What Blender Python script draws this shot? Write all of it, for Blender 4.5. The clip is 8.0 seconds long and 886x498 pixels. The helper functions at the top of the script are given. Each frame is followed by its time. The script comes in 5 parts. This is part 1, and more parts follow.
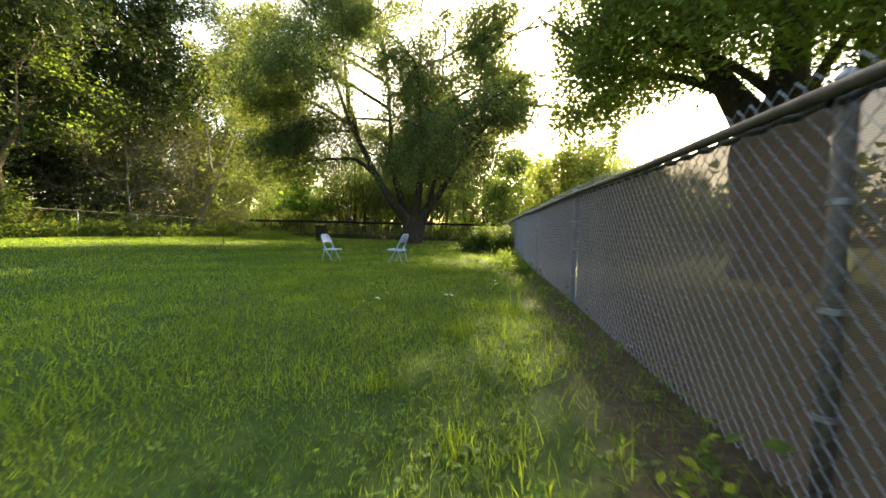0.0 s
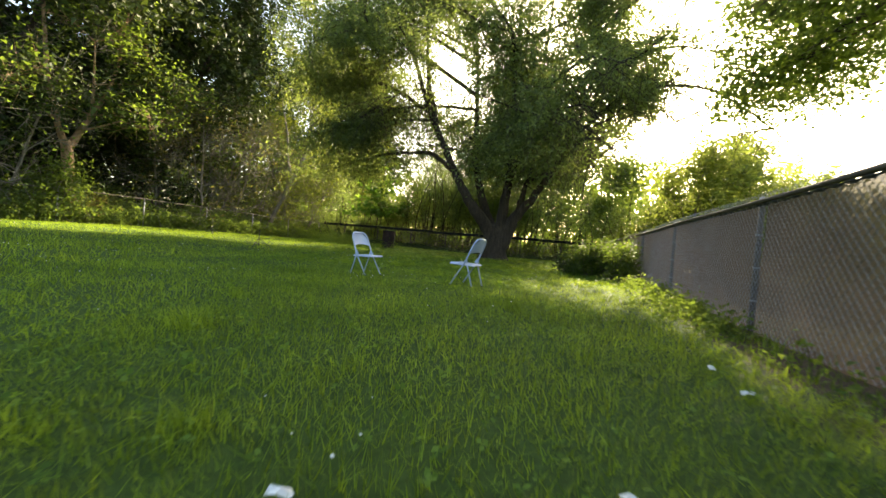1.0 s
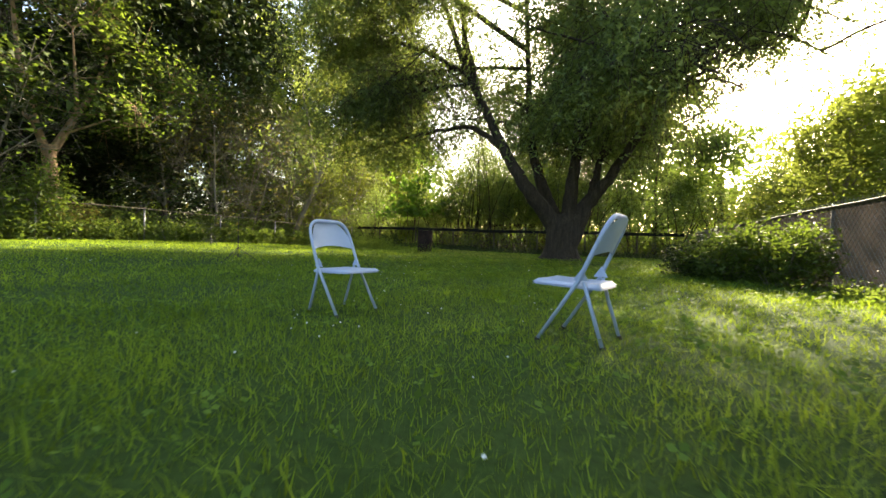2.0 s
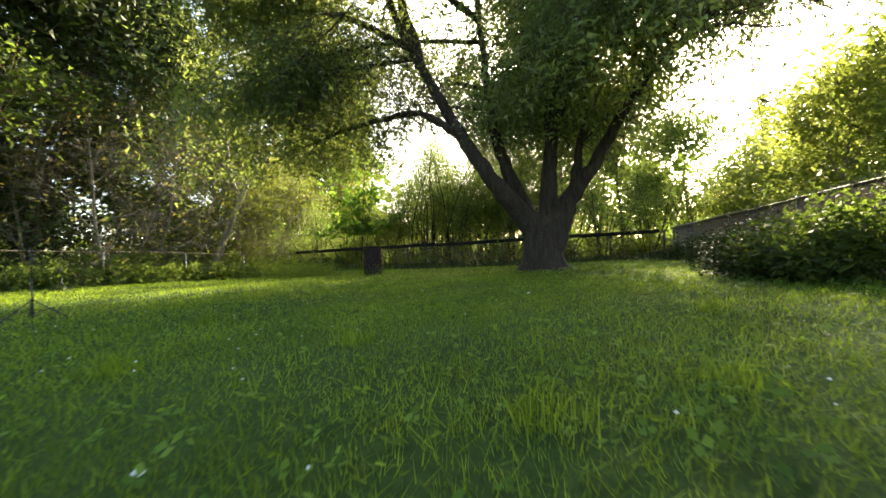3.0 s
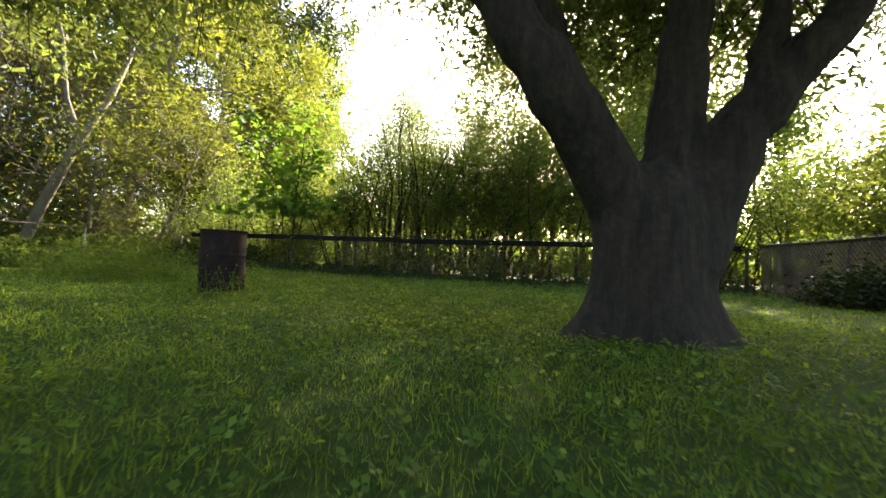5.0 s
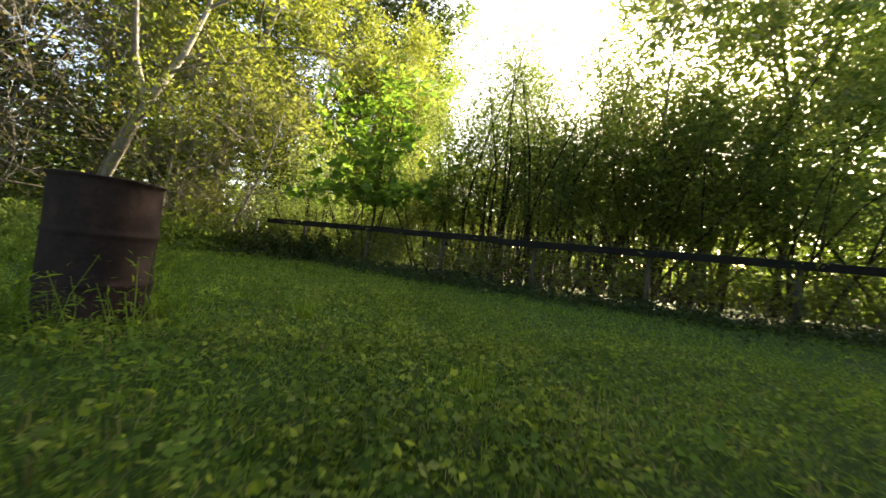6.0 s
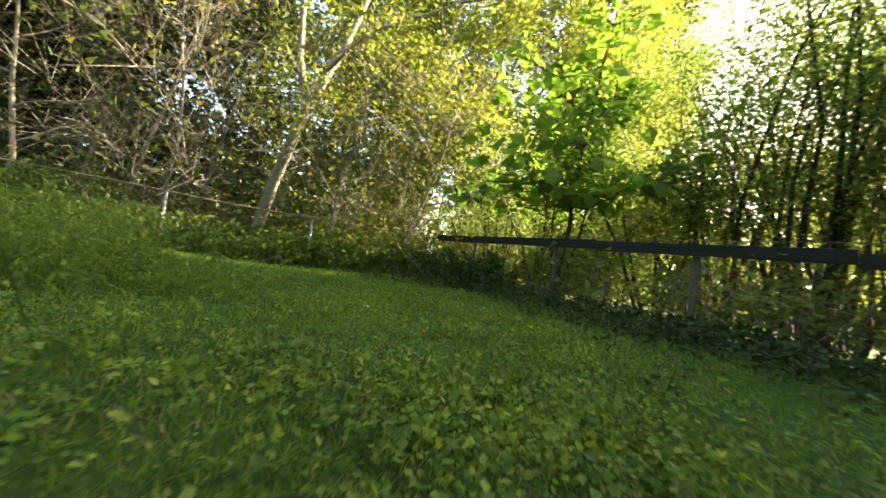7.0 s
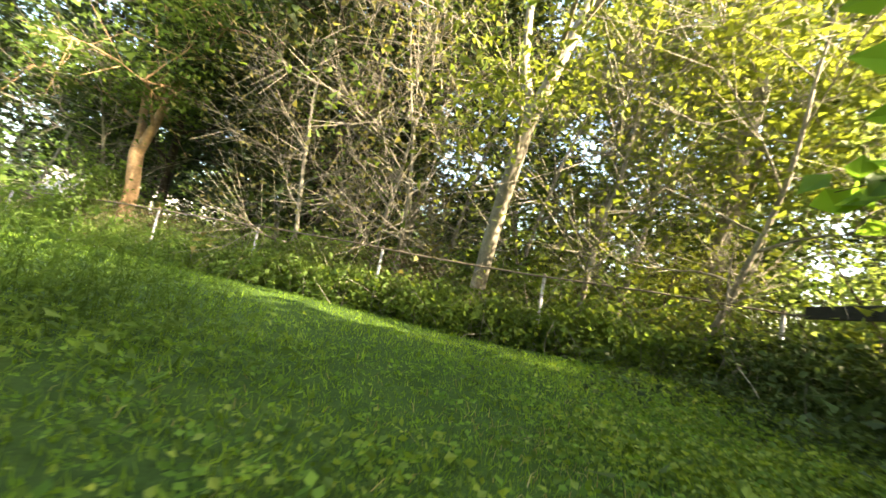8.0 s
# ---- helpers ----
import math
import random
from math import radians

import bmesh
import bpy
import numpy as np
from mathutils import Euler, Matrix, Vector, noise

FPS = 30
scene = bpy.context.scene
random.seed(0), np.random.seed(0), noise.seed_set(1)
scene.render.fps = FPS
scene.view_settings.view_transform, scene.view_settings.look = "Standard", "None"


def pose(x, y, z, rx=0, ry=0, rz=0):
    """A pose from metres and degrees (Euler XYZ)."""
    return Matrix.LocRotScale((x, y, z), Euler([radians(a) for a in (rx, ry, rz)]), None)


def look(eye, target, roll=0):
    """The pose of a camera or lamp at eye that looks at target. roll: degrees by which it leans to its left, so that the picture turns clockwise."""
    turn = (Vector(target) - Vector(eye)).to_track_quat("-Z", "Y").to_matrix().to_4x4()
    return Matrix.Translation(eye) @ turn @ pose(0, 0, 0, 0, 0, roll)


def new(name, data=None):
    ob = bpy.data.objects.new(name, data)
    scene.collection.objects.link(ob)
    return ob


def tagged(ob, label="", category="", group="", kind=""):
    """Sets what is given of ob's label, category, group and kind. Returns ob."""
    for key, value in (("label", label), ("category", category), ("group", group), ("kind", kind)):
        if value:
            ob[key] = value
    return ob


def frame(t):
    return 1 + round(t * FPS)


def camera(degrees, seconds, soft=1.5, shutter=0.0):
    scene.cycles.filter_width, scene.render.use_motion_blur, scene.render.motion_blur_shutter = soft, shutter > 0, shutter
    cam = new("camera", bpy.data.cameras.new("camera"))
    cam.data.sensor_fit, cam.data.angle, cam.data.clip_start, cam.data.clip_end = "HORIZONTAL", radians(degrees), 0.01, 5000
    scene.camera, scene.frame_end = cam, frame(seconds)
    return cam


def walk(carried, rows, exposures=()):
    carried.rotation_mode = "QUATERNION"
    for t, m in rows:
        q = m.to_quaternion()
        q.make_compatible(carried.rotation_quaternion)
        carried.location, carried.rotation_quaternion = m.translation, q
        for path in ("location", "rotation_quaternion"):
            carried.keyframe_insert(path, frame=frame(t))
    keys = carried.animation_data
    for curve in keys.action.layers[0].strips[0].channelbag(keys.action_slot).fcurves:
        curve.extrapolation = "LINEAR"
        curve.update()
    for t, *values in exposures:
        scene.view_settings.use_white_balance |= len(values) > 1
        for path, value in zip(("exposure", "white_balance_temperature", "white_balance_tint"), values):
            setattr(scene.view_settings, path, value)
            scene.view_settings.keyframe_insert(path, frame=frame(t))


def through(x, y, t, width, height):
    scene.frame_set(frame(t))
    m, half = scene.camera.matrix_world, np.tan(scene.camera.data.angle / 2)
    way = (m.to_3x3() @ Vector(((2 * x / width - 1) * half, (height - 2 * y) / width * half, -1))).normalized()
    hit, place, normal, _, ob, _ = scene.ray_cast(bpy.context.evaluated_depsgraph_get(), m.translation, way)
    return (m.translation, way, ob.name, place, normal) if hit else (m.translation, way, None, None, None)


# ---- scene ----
cam = camera(96.5, 8.0, shutter=0.12)
PATH = [
    (0, (0.806, 2.133, 0.806), (0.581, 4.118, 0.705), 1.0),
    (0.3, (0.691, 3.232, 0.74), (0.344, 5.2, 0.661), 1.4),
    (0.5, (0.626, 3.946, 0.643), (0.213, 5.902, 0.59), 2.9),
    (1, (0.165, 5.689, 0.598), (-0.467, 7.586, 0.56), 4.7),
    (1.5, (-0.41, 7.394, 0.551), (-1.211, 9.227, 0.505), 4.1),
    (1.7, (-0.672, 8.031, 0.535), (-1.509, 9.846, 0.484), 3.2),
    (2.8, (-1.876, 10.748, 0.471), (-2.587, 12.617, 0.5), -3.1),
    (3, (-2.09, 11.301, 0.484), (-2.726, 13.197, 0.53), -3.1),
    (3.5, (-2.663, 12.91, 0.532), (-3.16, 14.847, 0.562), -3.1),
    (4, (-2.953, 14.637, 0.535), (-3.432, 16.579, 0.544), -1.4),
    (4.2, (-3.091, 15.31, 0.553), (-3.578, 17.249, 0.563), -0.8),
    (5.3, (-3.864, 18.258, 0.604), (-4.472, 20.162, 0.664), 3.6),
    (5.5, (-4.144, 18.859, 0.616), (-4.832, 20.736, 0.675), 4.5),
    (6, (-4.789, 20.665, 0.636), (-5.817, 22.38, 0.674), 6.2),
    (6.5, (-5.732, 22.391, 0.632), (-7.149, 23.803, 0.661), 7.0),
    (7, (-6.907, 23.929, 0.561), (-8.68, 24.852, 0.63), 7.9),
    (7.5, (-8.42, 25.069, 0.582), (-10.404, 25.286, 0.713), 9.4),
    (8, (-10.149, 25.863, 0.591), (-12.025, 25.21, 0.823), 10.6),
]
walk(cam, [(t, look(eye, target, roll)) for t, eye, target, roll in PATH],
     [(0, 2.5, 7800, 6), (1.7, 2.5, 7600, 6), (3.0, 2.75, 7300, 8), (4.0, 2.95, 7300, 9), (5.5, 2.6, 7300, 11), (6.0, 2.65, 7400, 10), (6.5, 2.85, 7500, 10), (7, 3.3, 7700, 6), (7.5, 3.6, 7900, 6), (8, 3.85, 8300, 4)])

# ---- light ----
SUN_AZ, SUN_EL = 7.6, 25.0        # degrees to the right of +y, and above the horizon
world = bpy.data.worlds.new("world")
scene.world = world
world.use_nodes = True
wn = world.node_tree
sky = wn.nodes.new("ShaderNodeTexSky")
sky.sky_type = "NISHITA"
sky.sun_disc = False
sky.sun_elevation, sky.sun_rotation = radians(SUN_EL), radians(SUN_AZ)
sky.air_density, sky.dust_density, sky.ozone_density = 1.0, 3.0, 1.0
wn.nodes["Background"].inputs["Strength"].default_value = 0.15
wn.links.new(sky.outputs["Color"], wn.nodes["Background"].inputs["Color"])
sun = new("sun", bpy.data.lights.new("sun", "SUN"))
sun.data.energy, sun.data.angle, sun.data.color = 5.0, radians(0.6), (1.0, 0.9, 0.74)
sun.matrix_world = look((20, 90, 43), (20 - math.sin(radians(SUN_AZ)) * 10, 90 - math.cos(radians(SUN_AZ)) * 10, 43 - math.tan(radians(SUN_EL)) * 10))


# ---- materials ----
def nodes_of(name):
    m = bpy.data.materials.new(name)
    m.use_nodes = True
    return m, m.node_tree, m.node_tree.nodes["Principled BSDF"]


def noise_tex(nt, scale, detail=4.0, rough=0.6, coords="Object", stretch=None):
    c = nt.nodes.new("ShaderNodeTexCoord")
    n = nt.nodes.new("ShaderNodeTexNoise")
    n.inputs["Scale"].default_value, n.inputs["Detail"].default_value, n.inputs["Roughness"].default_value = scale, detail, rough
    if stretch:
        mp = nt.nodes.new("ShaderNodeMapping")
        mp.inputs["Scale"].default_value = stretch
        nt.links.new(c.outputs[coords], mp.inputs["Vector"])
        nt.links.new(mp.outputs["Vector"], n.inputs["Vector"])
    else:
        nt.links.new(c.outputs[coords], n.inputs["Vector"])
    return n.outputs["Fac"]


def ramp(nt, fac, stops):
    r = nt.nodes.new("ShaderNodeValToRGB")
    while len(r.color_ramp.elements) < len(stops):
        r.color_ramp.elements.new(0.5)
    for e, (at, col) in zip(r.color_ramp.elements, stops):
        e.position, e.color = at, (*col, 1)
    nt.links.new(fac, r.inputs["Fac"])
    return r.outputs["Color"]


def mixed(nt, fac, a, b, kind="MIX"):
    m = nt.nodes.new("ShaderNodeMix")
    m.data_type, m.blend_type = "RGBA", kind
    for sock, v in ((m.inputs[0], fac), (m.inputs[6], a), (m.inputs[7], b)):
        if isinstance(v, (int, float)):
            sock.default_value = v
        elif isinstance(v, tuple):
            sock.default_value = (*v, 1)
        else:
            nt.links.new(v, sock)
    return m.outputs[2]


def bumped(nt, bsdf, height, strength=0.4, distance=0.01):
    b = nt.nodes.new("ShaderNodeBump")
    b.inputs["Strength"].default_value, b.inputs["Distance"].default_value = strength, distance
    nt.links.new(height, b.inputs["Height"])
    nt.links.new(b.outputs["Normal"], bsdf.inputs["Normal"])


def leaf_mat(name, dark, mid, light, through, share=0.5, patch=0.5, gloss=0.6, sheen=0.18):
    """A leaf: reflects one colour, lets another through; varies from leaf to leaf and in large patches."""
    m, nt, p = nodes_of(name)
    geo = nt.nodes.new("ShaderNodeNewGeometry")
    one = ramp(nt, geo.outputs["Random Per Island"], ((0.0, dark), (0.5, mid), (1.0, light)))
    big = ramp(nt, noise_tex(nt, patch, 3.0), ((0.3, (0.62, 0.66, 0.6)), (0.7, (1.2, 1.15, 1.05))))
    col = mixed(nt, 1.0, one, big, "MULTIPLY")
    nt.links.new(col, p.inputs["Base Color"])
    p.inputs["Roughness"].default_value = gloss
    p.inputs["Specular IOR Level"].default_value = sheen
    tr = nt.nodes.new("ShaderNodeBsdfTranslucent")
    nt.links.new(mixed(nt, 1.0, mixed(nt, 0.6, through, mixed(nt, 1.0, one, (3.2, 3.0, 1.6), "MULTIPLY")), big, "MULTIPLY"), tr.inputs["Color"])
    mix = nt.nodes.new("ShaderNodeMixShader")
    mix.inputs["Fac"].default_value = share
    nt.links.new(p.outputs["BSDF"], mix.inputs[1])
    nt.links.new(tr.outputs["BSDF"], mix.inputs[2])
    nt.links.new(mix.outputs["Shader"], nt.nodes["Material Output"].inputs["Surface"])
    return m


def plain_mat(name, lo, hi, scale, rough, metal=0.0, bump=0.3, dist=0.005, stretch=None, fine=None):
    m, nt, p = nodes_of(name)
    n = noise_tex(nt, scale, 6.0, 0.65, stretch=stretch)
    col = ramp(nt, n, ((0.3, lo), (0.7, hi)))
    if fine:
        col = mixed(nt, 0.6, col, ramp(nt, noise_tex(nt, fine, 3.0), ((0.35, (0.55, 0.55, 0.55)), (0.65, (1.25, 1.25, 1.25)))), "MULTIPLY")
    nt.links.new(col, p.inputs["Base Color"])
    p.inputs["Roughness"].default_value, p.inputs["Metallic"].default_value = rough, metal
    bumped(nt, p, noise_tex(nt, fine or scale * 4, 5.0, 0.7, stretch=stretch), bump, dist)
    return m


LEAF_WILLOW = leaf_mat("leaf_grey_green", (0.045, 0.07, 0.025), (0.08, 0.115, 0.044), (0.13, 0.17, 0.072), (0.34, 0.4, 0.09), 0.42)
# dark leaf with the shade of dense growth put into its colour
LEAF_DARK_SHADED = leaf_mat("leaf_dark_green_shaded", (0.018, 0.03, 0.009), (0.032, 0.05, 0.014), (0.052, 0.076, 0.022), (0.07, 0.1, 0.014), 0.1)
LEAF_MID = leaf_mat("leaf_green", (0.035, 0.065, 0.016), (0.06, 0.1, 0.024), (0.1, 0.145, 0.042), (0.26, 0.34, 0.05), 0.44)
LEAF_BROAD = leaf_mat("leaf_deep_green", (0.028, 0.05, 0.013), (0.046, 0.078, 0.02), (0.075, 0.115, 0.032), (0.26, 0.34, 0.04), 0.42)
LEAF_YELLOW = leaf_mat("leaf_yellow_green", (0.075, 0.1, 0.02), (0.115, 0.145, 0.03), (0.17, 0.195, 0.045), (0.3, 0.33, 0.06), 0.33)
LEAF_SHRUB = leaf_mat("leaf_grey_shrub", (0.055, 0.088, 0.034), (0.09, 0.135, 0.055), (0.14, 0.19, 0.085), (0.32, 0.39, 0.1), 0.52)
LEAF_GOLD = leaf_mat("leaf_gold_green", (0.065, 0.092, 0.024), (0.1, 0.135, 0.036), (0.155, 0.19, 0.058), (0.34, 0.38, 0.09), 0.46)
LEAF_BIG = leaf_mat("leaf_broad_green", (0.05, 0.1, 0.02), (0.07, 0.14, 0.028), (0.1, 0.18, 0.04), (0.24, 0.4, 0.05), 0.48)
LEAF_DRY = leaf_mat("leaf_olive_brown", (0.05, 0.05, 0.022), (0.085, 0.085, 0.035), (0.13, 0.12, 0.05), (0.28, 0.25, 0.07), 0.4)
NEEDLE = leaf_mat("needle_dark", (0.02, 0.032, 0.016), (0.03, 0.045, 0.02), (0.045, 0.065, 0.03), (0.1, 0.12, 0.04), 0.25)
GRASS = leaf_mat("grass_blade", (0.038, 0.072, 0.012), (0.096, 0.172, 0.026), (0.172, 0.262, 0.048), (0.44, 0.5, 0.03), 0.45, 0.9, 0.6, 0.1)
CLOVER = leaf_mat("clover_leaf", (0.022, 0.05, 0.011), (0.06, 0.12, 0.022), (0.125, 0.205, 0.042), (0.34, 0.45, 0.04), 0.42, 1.6, 0.65, 0.1)
IVY = leaf_mat("creeping_weed_leaf", (0.022, 0.045, 0.009), (0.08, 0.13, 0.023), (0.21, 0.25, 0.055), (0.36, 0.46, 0.055), 0.38, 2.0, 0.6, 0.2)
WEED = leaf_mat("weed_leaf", (0.035, 0.07, 0.018), (0.06, 0.105, 0.026), (0.1, 0.15, 0.04), (0.35, 0.42, 0.06), 0.5, 0.8)
STRAW = leaf_mat("dry_stalk", (0.16, 0.13, 0.06), (0.24, 0.2, 0.1), (0.34, 0.29, 0.15), (0.4, 0.34, 0.15), 0.3)
BARK_DARK = plain_mat("bark_dark", (0.018, 0.012, 0.008), (0.074, 0.051, 0.034), 7.0, 0.95, 0, 1.0, 0.06, (1.6, 1.6, 0.22), 20.0)
BARK_GREY = plain_mat("bark_grey", (0.1, 0.085, 0.068), (0.25, 0.22, 0.18), 3.5, 0.9, 0, 0.6, 0.02, (1.4, 1.4, 0.4), 18.0)
POST_WOOD = plain_mat("weathered_post", (0.05, 0.042, 0.034), (0.13, 0.112, 0.092), 5.0, 0.9, 0, 0.5, 0.01, (1.4, 1.4, 0.3), 24.0)
BARK_TAN = plain_mat("bark_tan", (0.17, 0.1, 0.055), (0.38, 0.24, 0.14), 3.5, 0.9, 0, 0.6, 0.02, (1.4, 1.4, 0.35), 14.0)
STEEL = plain_mat("galvanised_steel", (0.22, 0.22, 0.23), (0.38, 0.38, 0.4), 18.0, 0.48, 0.55, 0.15, 0.002, None, 90.0)
STEEL_OLD = plain_mat("weathered_steel", (0.07, 0.055, 0.042), (0.165, 0.13, 0.1), 14.0, 0.7, 0.2, 0.2, 0.002, None, 80.0)
BLACK = plain_mat("black_metal", (0.012, 0.012, 0.013), (0.03, 0.03, 0.032), 20.0, 0.45, 0.2, 0.1, 0.002)
CHAIR = plain_mat("chair_enamel", (0.29, 0.36, 0.5), (0.37, 0.44, 0.58), 3.0, 0.36, 0.0, 0.04, 0.001)
BOARD = plain_mat("black_board", (0.006, 0.0055, 0.005), (0.018, 0.016, 0.015), 4.0, 0.95, 0, 0.4, 0.004, (0.3, 3, 3), 30.0)
SIDING = plain_mat("white_siding", (0.7, 0.7, 0.68), (0.82, 0.82, 0.8), 1.5, 0.6)
SHINGLE = plain_mat("grey_shingle", (0.14, 0.14, 0.14), (0.26, 0.25, 0.24), 9.0, 0.9)
PETAL = plain_mat("pale_petal", (0.6, 0.58, 0.55), (0.8, 0.8, 0.78), 30.0, 0.7)
DEAD = plain_mat("fallen_leaf", (0.2, 0.1, 0.05), (0.36, 0.2, 0.1), 20.0, 0.8, fine=60.0)


def screen_mat():
    """Woven dark-brown shade cloth, that lets some light through its weave."""
    m, nt, p = nodes_of("shade_cloth")
    c = nt.nodes.new("ShaderNodeTexCoord")
    w = nt.nodes.new("ShaderNodeTexWave")
    w.wave_type, w.bands_direction = "BANDS", "Z"
    w.inputs["Scale"].default_value, w.inputs["Distortion"].default_value = 40.0, 0.6
    nt.links.new(c.outputs["Object"], w.inputs["Vector"])
    base = ramp(nt, noise_tex(nt, 1.4, 5.0), ((0.3, (0.062, 0.036, 0.022)), (0.7, (0.12, 0.074, 0.047))))
    nt.links.new(mixed(nt, 0.8, base, ramp(nt, w.outputs["Fac"], ((0.2, (0.5, 0.5, 0.5)), (0.8, (1.3, 1.3, 1.3)))), "MULTIPLY"), p.inputs["Base Color"])
    p.inputs["Roughness"].default_value = 0.85
    p.inputs["Specular IOR Level"].default_value = 0.12
    bumped(nt, p, w.outputs["Fac"], 0.3, 0.002)
    tr = nt.nodes.new("ShaderNodeBsdfTranslucent")
    tr.inputs["Color"].default_value = (0.19, 0.15, 0.13, 1)
    clear = nt.nodes.new("ShaderNodeBsdfTransparent")
    a, b = nt.nodes.new("ShaderNodeMixShader"), nt.nodes.new("ShaderNodeMixShader")
    a.inputs["Fac"].default_value, b.inputs["Fac"].default_value = 0.24, 0.045
    nt.links.new(p.outputs["BSDF"], a.inputs[1])
    nt.links.new(tr.outputs["BSDF"], a.inputs[2])
    nt.links.new(a.outputs["Shader"], b.inputs[1])
    nt.links.new(clear.outputs["BSDF"], b.inputs[2])
    nt.links.new(b.outputs["Shader"], nt.nodes["Material Output"].inputs["Surface"])
    return m


SCREEN = screen_mat()


def rust_mat():
    m, nt, p = nodes_of("rusted_drum")
    n = noise_tex(nt, 3.2, 8.0, 0.7)
    col = ramp(nt, n, ((0.25, (0.011, 0.008, 0.008)), (0.5, (0.03, 0.018, 0.016)), (0.74, (0.075, 0.043, 0.036))))
    col = mixed(nt, 0.5, col, ramp(nt, noise_tex(nt, 40.0, 4.0), ((0.3, (0.55, 0.5, 0.5)), (0.7, (1.3, 1.25, 1.2)))), "MULTIPLY")
    nt.links.new(col, p.inputs["Base Color"])
    p.inputs["Roughness"].default_value = 0.88
    p.inputs["Specular IOR Level"].default_value = 0.2
    bumped(nt, p, noise_tex(nt, 30.0, 6.0), 0.5, 0.004)
    return m


RUST = rust_mat()


def ground_mat():
    m, nt, p = nodes_of("lawn_ground")
    fine = ramp(nt, noise_tex(nt, 34.0, 5.0, 0.7), ((0.25, (0.018, 0.036, 0.008)), (0.5, (0.034, 0.068, 0.013)), (0.75, (0.06, 0.105, 0.022))))
    patch = ramp(nt, noise_tex(nt, 0.55, 4.0), ((0.3, (0.8, 0.82, 0.75)), (0.7, (1.2, 1.15, 1.05))))
    lawn = mixed(nt, 1.0, fine, patch, "MULTIPLY")
    # a strip of bare brown soil and dry litter where the mower never reaches, along the screened fence
    c = nt.nodes.new("ShaderNodeTexCoord")
    xyz = nt.nodes.new("ShaderNodeSeparateXYZ")
    nt.links.new(c.outputs["Object"], xyz.inputs["Vector"])
    wob = nt.nodes.new("ShaderNodeMath")
    wob.operation = "MULTIPLY_ADD"
    nt.links.new(noise_tex(nt, 1.6, 5.0), wob.inputs[0])
    wob.inputs[1].default_value = 1.3
    nt.links.new(xyz.outputs["X"], wob.inputs[2])
    soil = ramp(nt, noise_tex(nt, 22.0, 6.0, 0.7), ((0.3, (0.035, 0.026, 0.016)), (0.7, (0.11, 0.085, 0.05))))
    edge = nt.nodes.new("ShaderNodeMapRange")
    for k, v in (("From Min", 1.75), ("From Max", 2.15)):
        edge.inputs[k].default_value = v
    nt.links.new(wob.outputs[0], edge.inputs["Value"])
    far = nt.nodes.new("ShaderNodeMath")
    far.operation = "LESS_THAN"
    nt.links.new(xyz.outputs["X"], far.inputs[0])
    far.inputs[1].default_value = 2.2
    both = nt.nodes.new("ShaderNodeMath")
    both.operation = "MULTIPLY"
    nt.links.new(edge.outputs["Result"], both.inputs[0])
    nt.links.new(far.outputs[0], both.inputs[1])
    # neighbours' mown lawns beyond the fences, lightened in colour for the sun on them
    mown_sunlit = mixed(nt, 1.0, ramp(nt, noise_tex(nt, 26.0, 5.0, 0.7), ((0.25, (0.05, 0.075, 0.014)), (0.75, (0.14, 0.17, 0.04)))), patch, "MULTIPLY")
    beyond = nt.nodes.new("ShaderNodeMath")
    beyond.operation = "GREATER_THAN"
    nt.links.new(xyz.outputs["X"], beyond.inputs[0])
    beyond.inputs[1].default_value = 1.9
    back = nt.nodes.new("ShaderNodeMath")
    back.operation = "GREATER_THAN"
    nt.links.new(xyz.outputs["Y"], back.inputs[0])
    back.inputs[1].default_value = 30.6
    either = nt.nodes.new("ShaderNodeMath")
    either.operation = "MAXIMUM"
    nt.links.new(beyond.outputs[0], either.inputs[0])
    nt.links.new(back.outputs[0], either.inputs[1])
    nt.links.new(mixed(nt, either.outputs[0], mixed(nt, both.outputs[0], lawn, soil), mown_sunlit), p.inputs["Base Color"])
    p.inputs["Roughness"].default_value = 0.9
    p.inputs["Specular IOR Level"].default_value = 0.15
    bumped(nt, p, noise_tex(nt, 45.0, 6.0, 0.7), 0.8, 0.03)
    return m


GROUND = ground_mat()


# ---- building helpers ----
def mesh_of(name, verts, faces, material, smooth=False):
    """A mesh from numpy rows of places and of faces, all with the same number of corners."""
    me = bpy.data.meshes.new(name)
    verts, faces = np.asarray(verts, dtype=np.float32), np.asarray(faces, dtype=np.int32)
    k = faces.shape[1]
    me.vertices.add(len(verts))
    me.vertices.foreach_set("co", verts.ravel())
    me.loops.add(faces.size)
    me.loops.foreach_set("vertex_index", faces.ravel())
    me.polygons.add(len(faces))
    me.polygons.foreach_set("loop_start", np.arange(0, faces.size, k, dtype=np.int32))
    me.polygons.foreach_set("use_smooth", np.full(len(faces), smooth))
    me.update(calc_edges=True)
    me.materials.append(material)
    return me


def under(ob, parent):
    ob.parent = parent
    return ob


def part(name, bm, material, parent, label="", smooth=False):
    me = bpy.data.meshes.new(name)
    bm.normal_update()
    bm.to_mesh(me)
    bm.free()
    for f in me.polygons:
        f.use_smooth = smooth
    me.materials.append(material)
    ob = under(new(name, me), parent)
    return tagged(ob, label) if label else ob


def part_np(name, vf, material, parent, label="", smooth=False, kind=""):
    ob = under(new(name, mesh_of(name, vf[0], vf[1], material, smooth)), parent)
    return tagged(ob, label, kind=kind)


def joined(pieces):
    vs, fs, n = [], [], 0
    for v, f in pieces:
        vs.append(np.asarray(v, dtype=np.float32))
        fs.append(np.asarray(f) + n)
        n += len(v)
    return np.concatenate(vs), np.concatenate(fs)


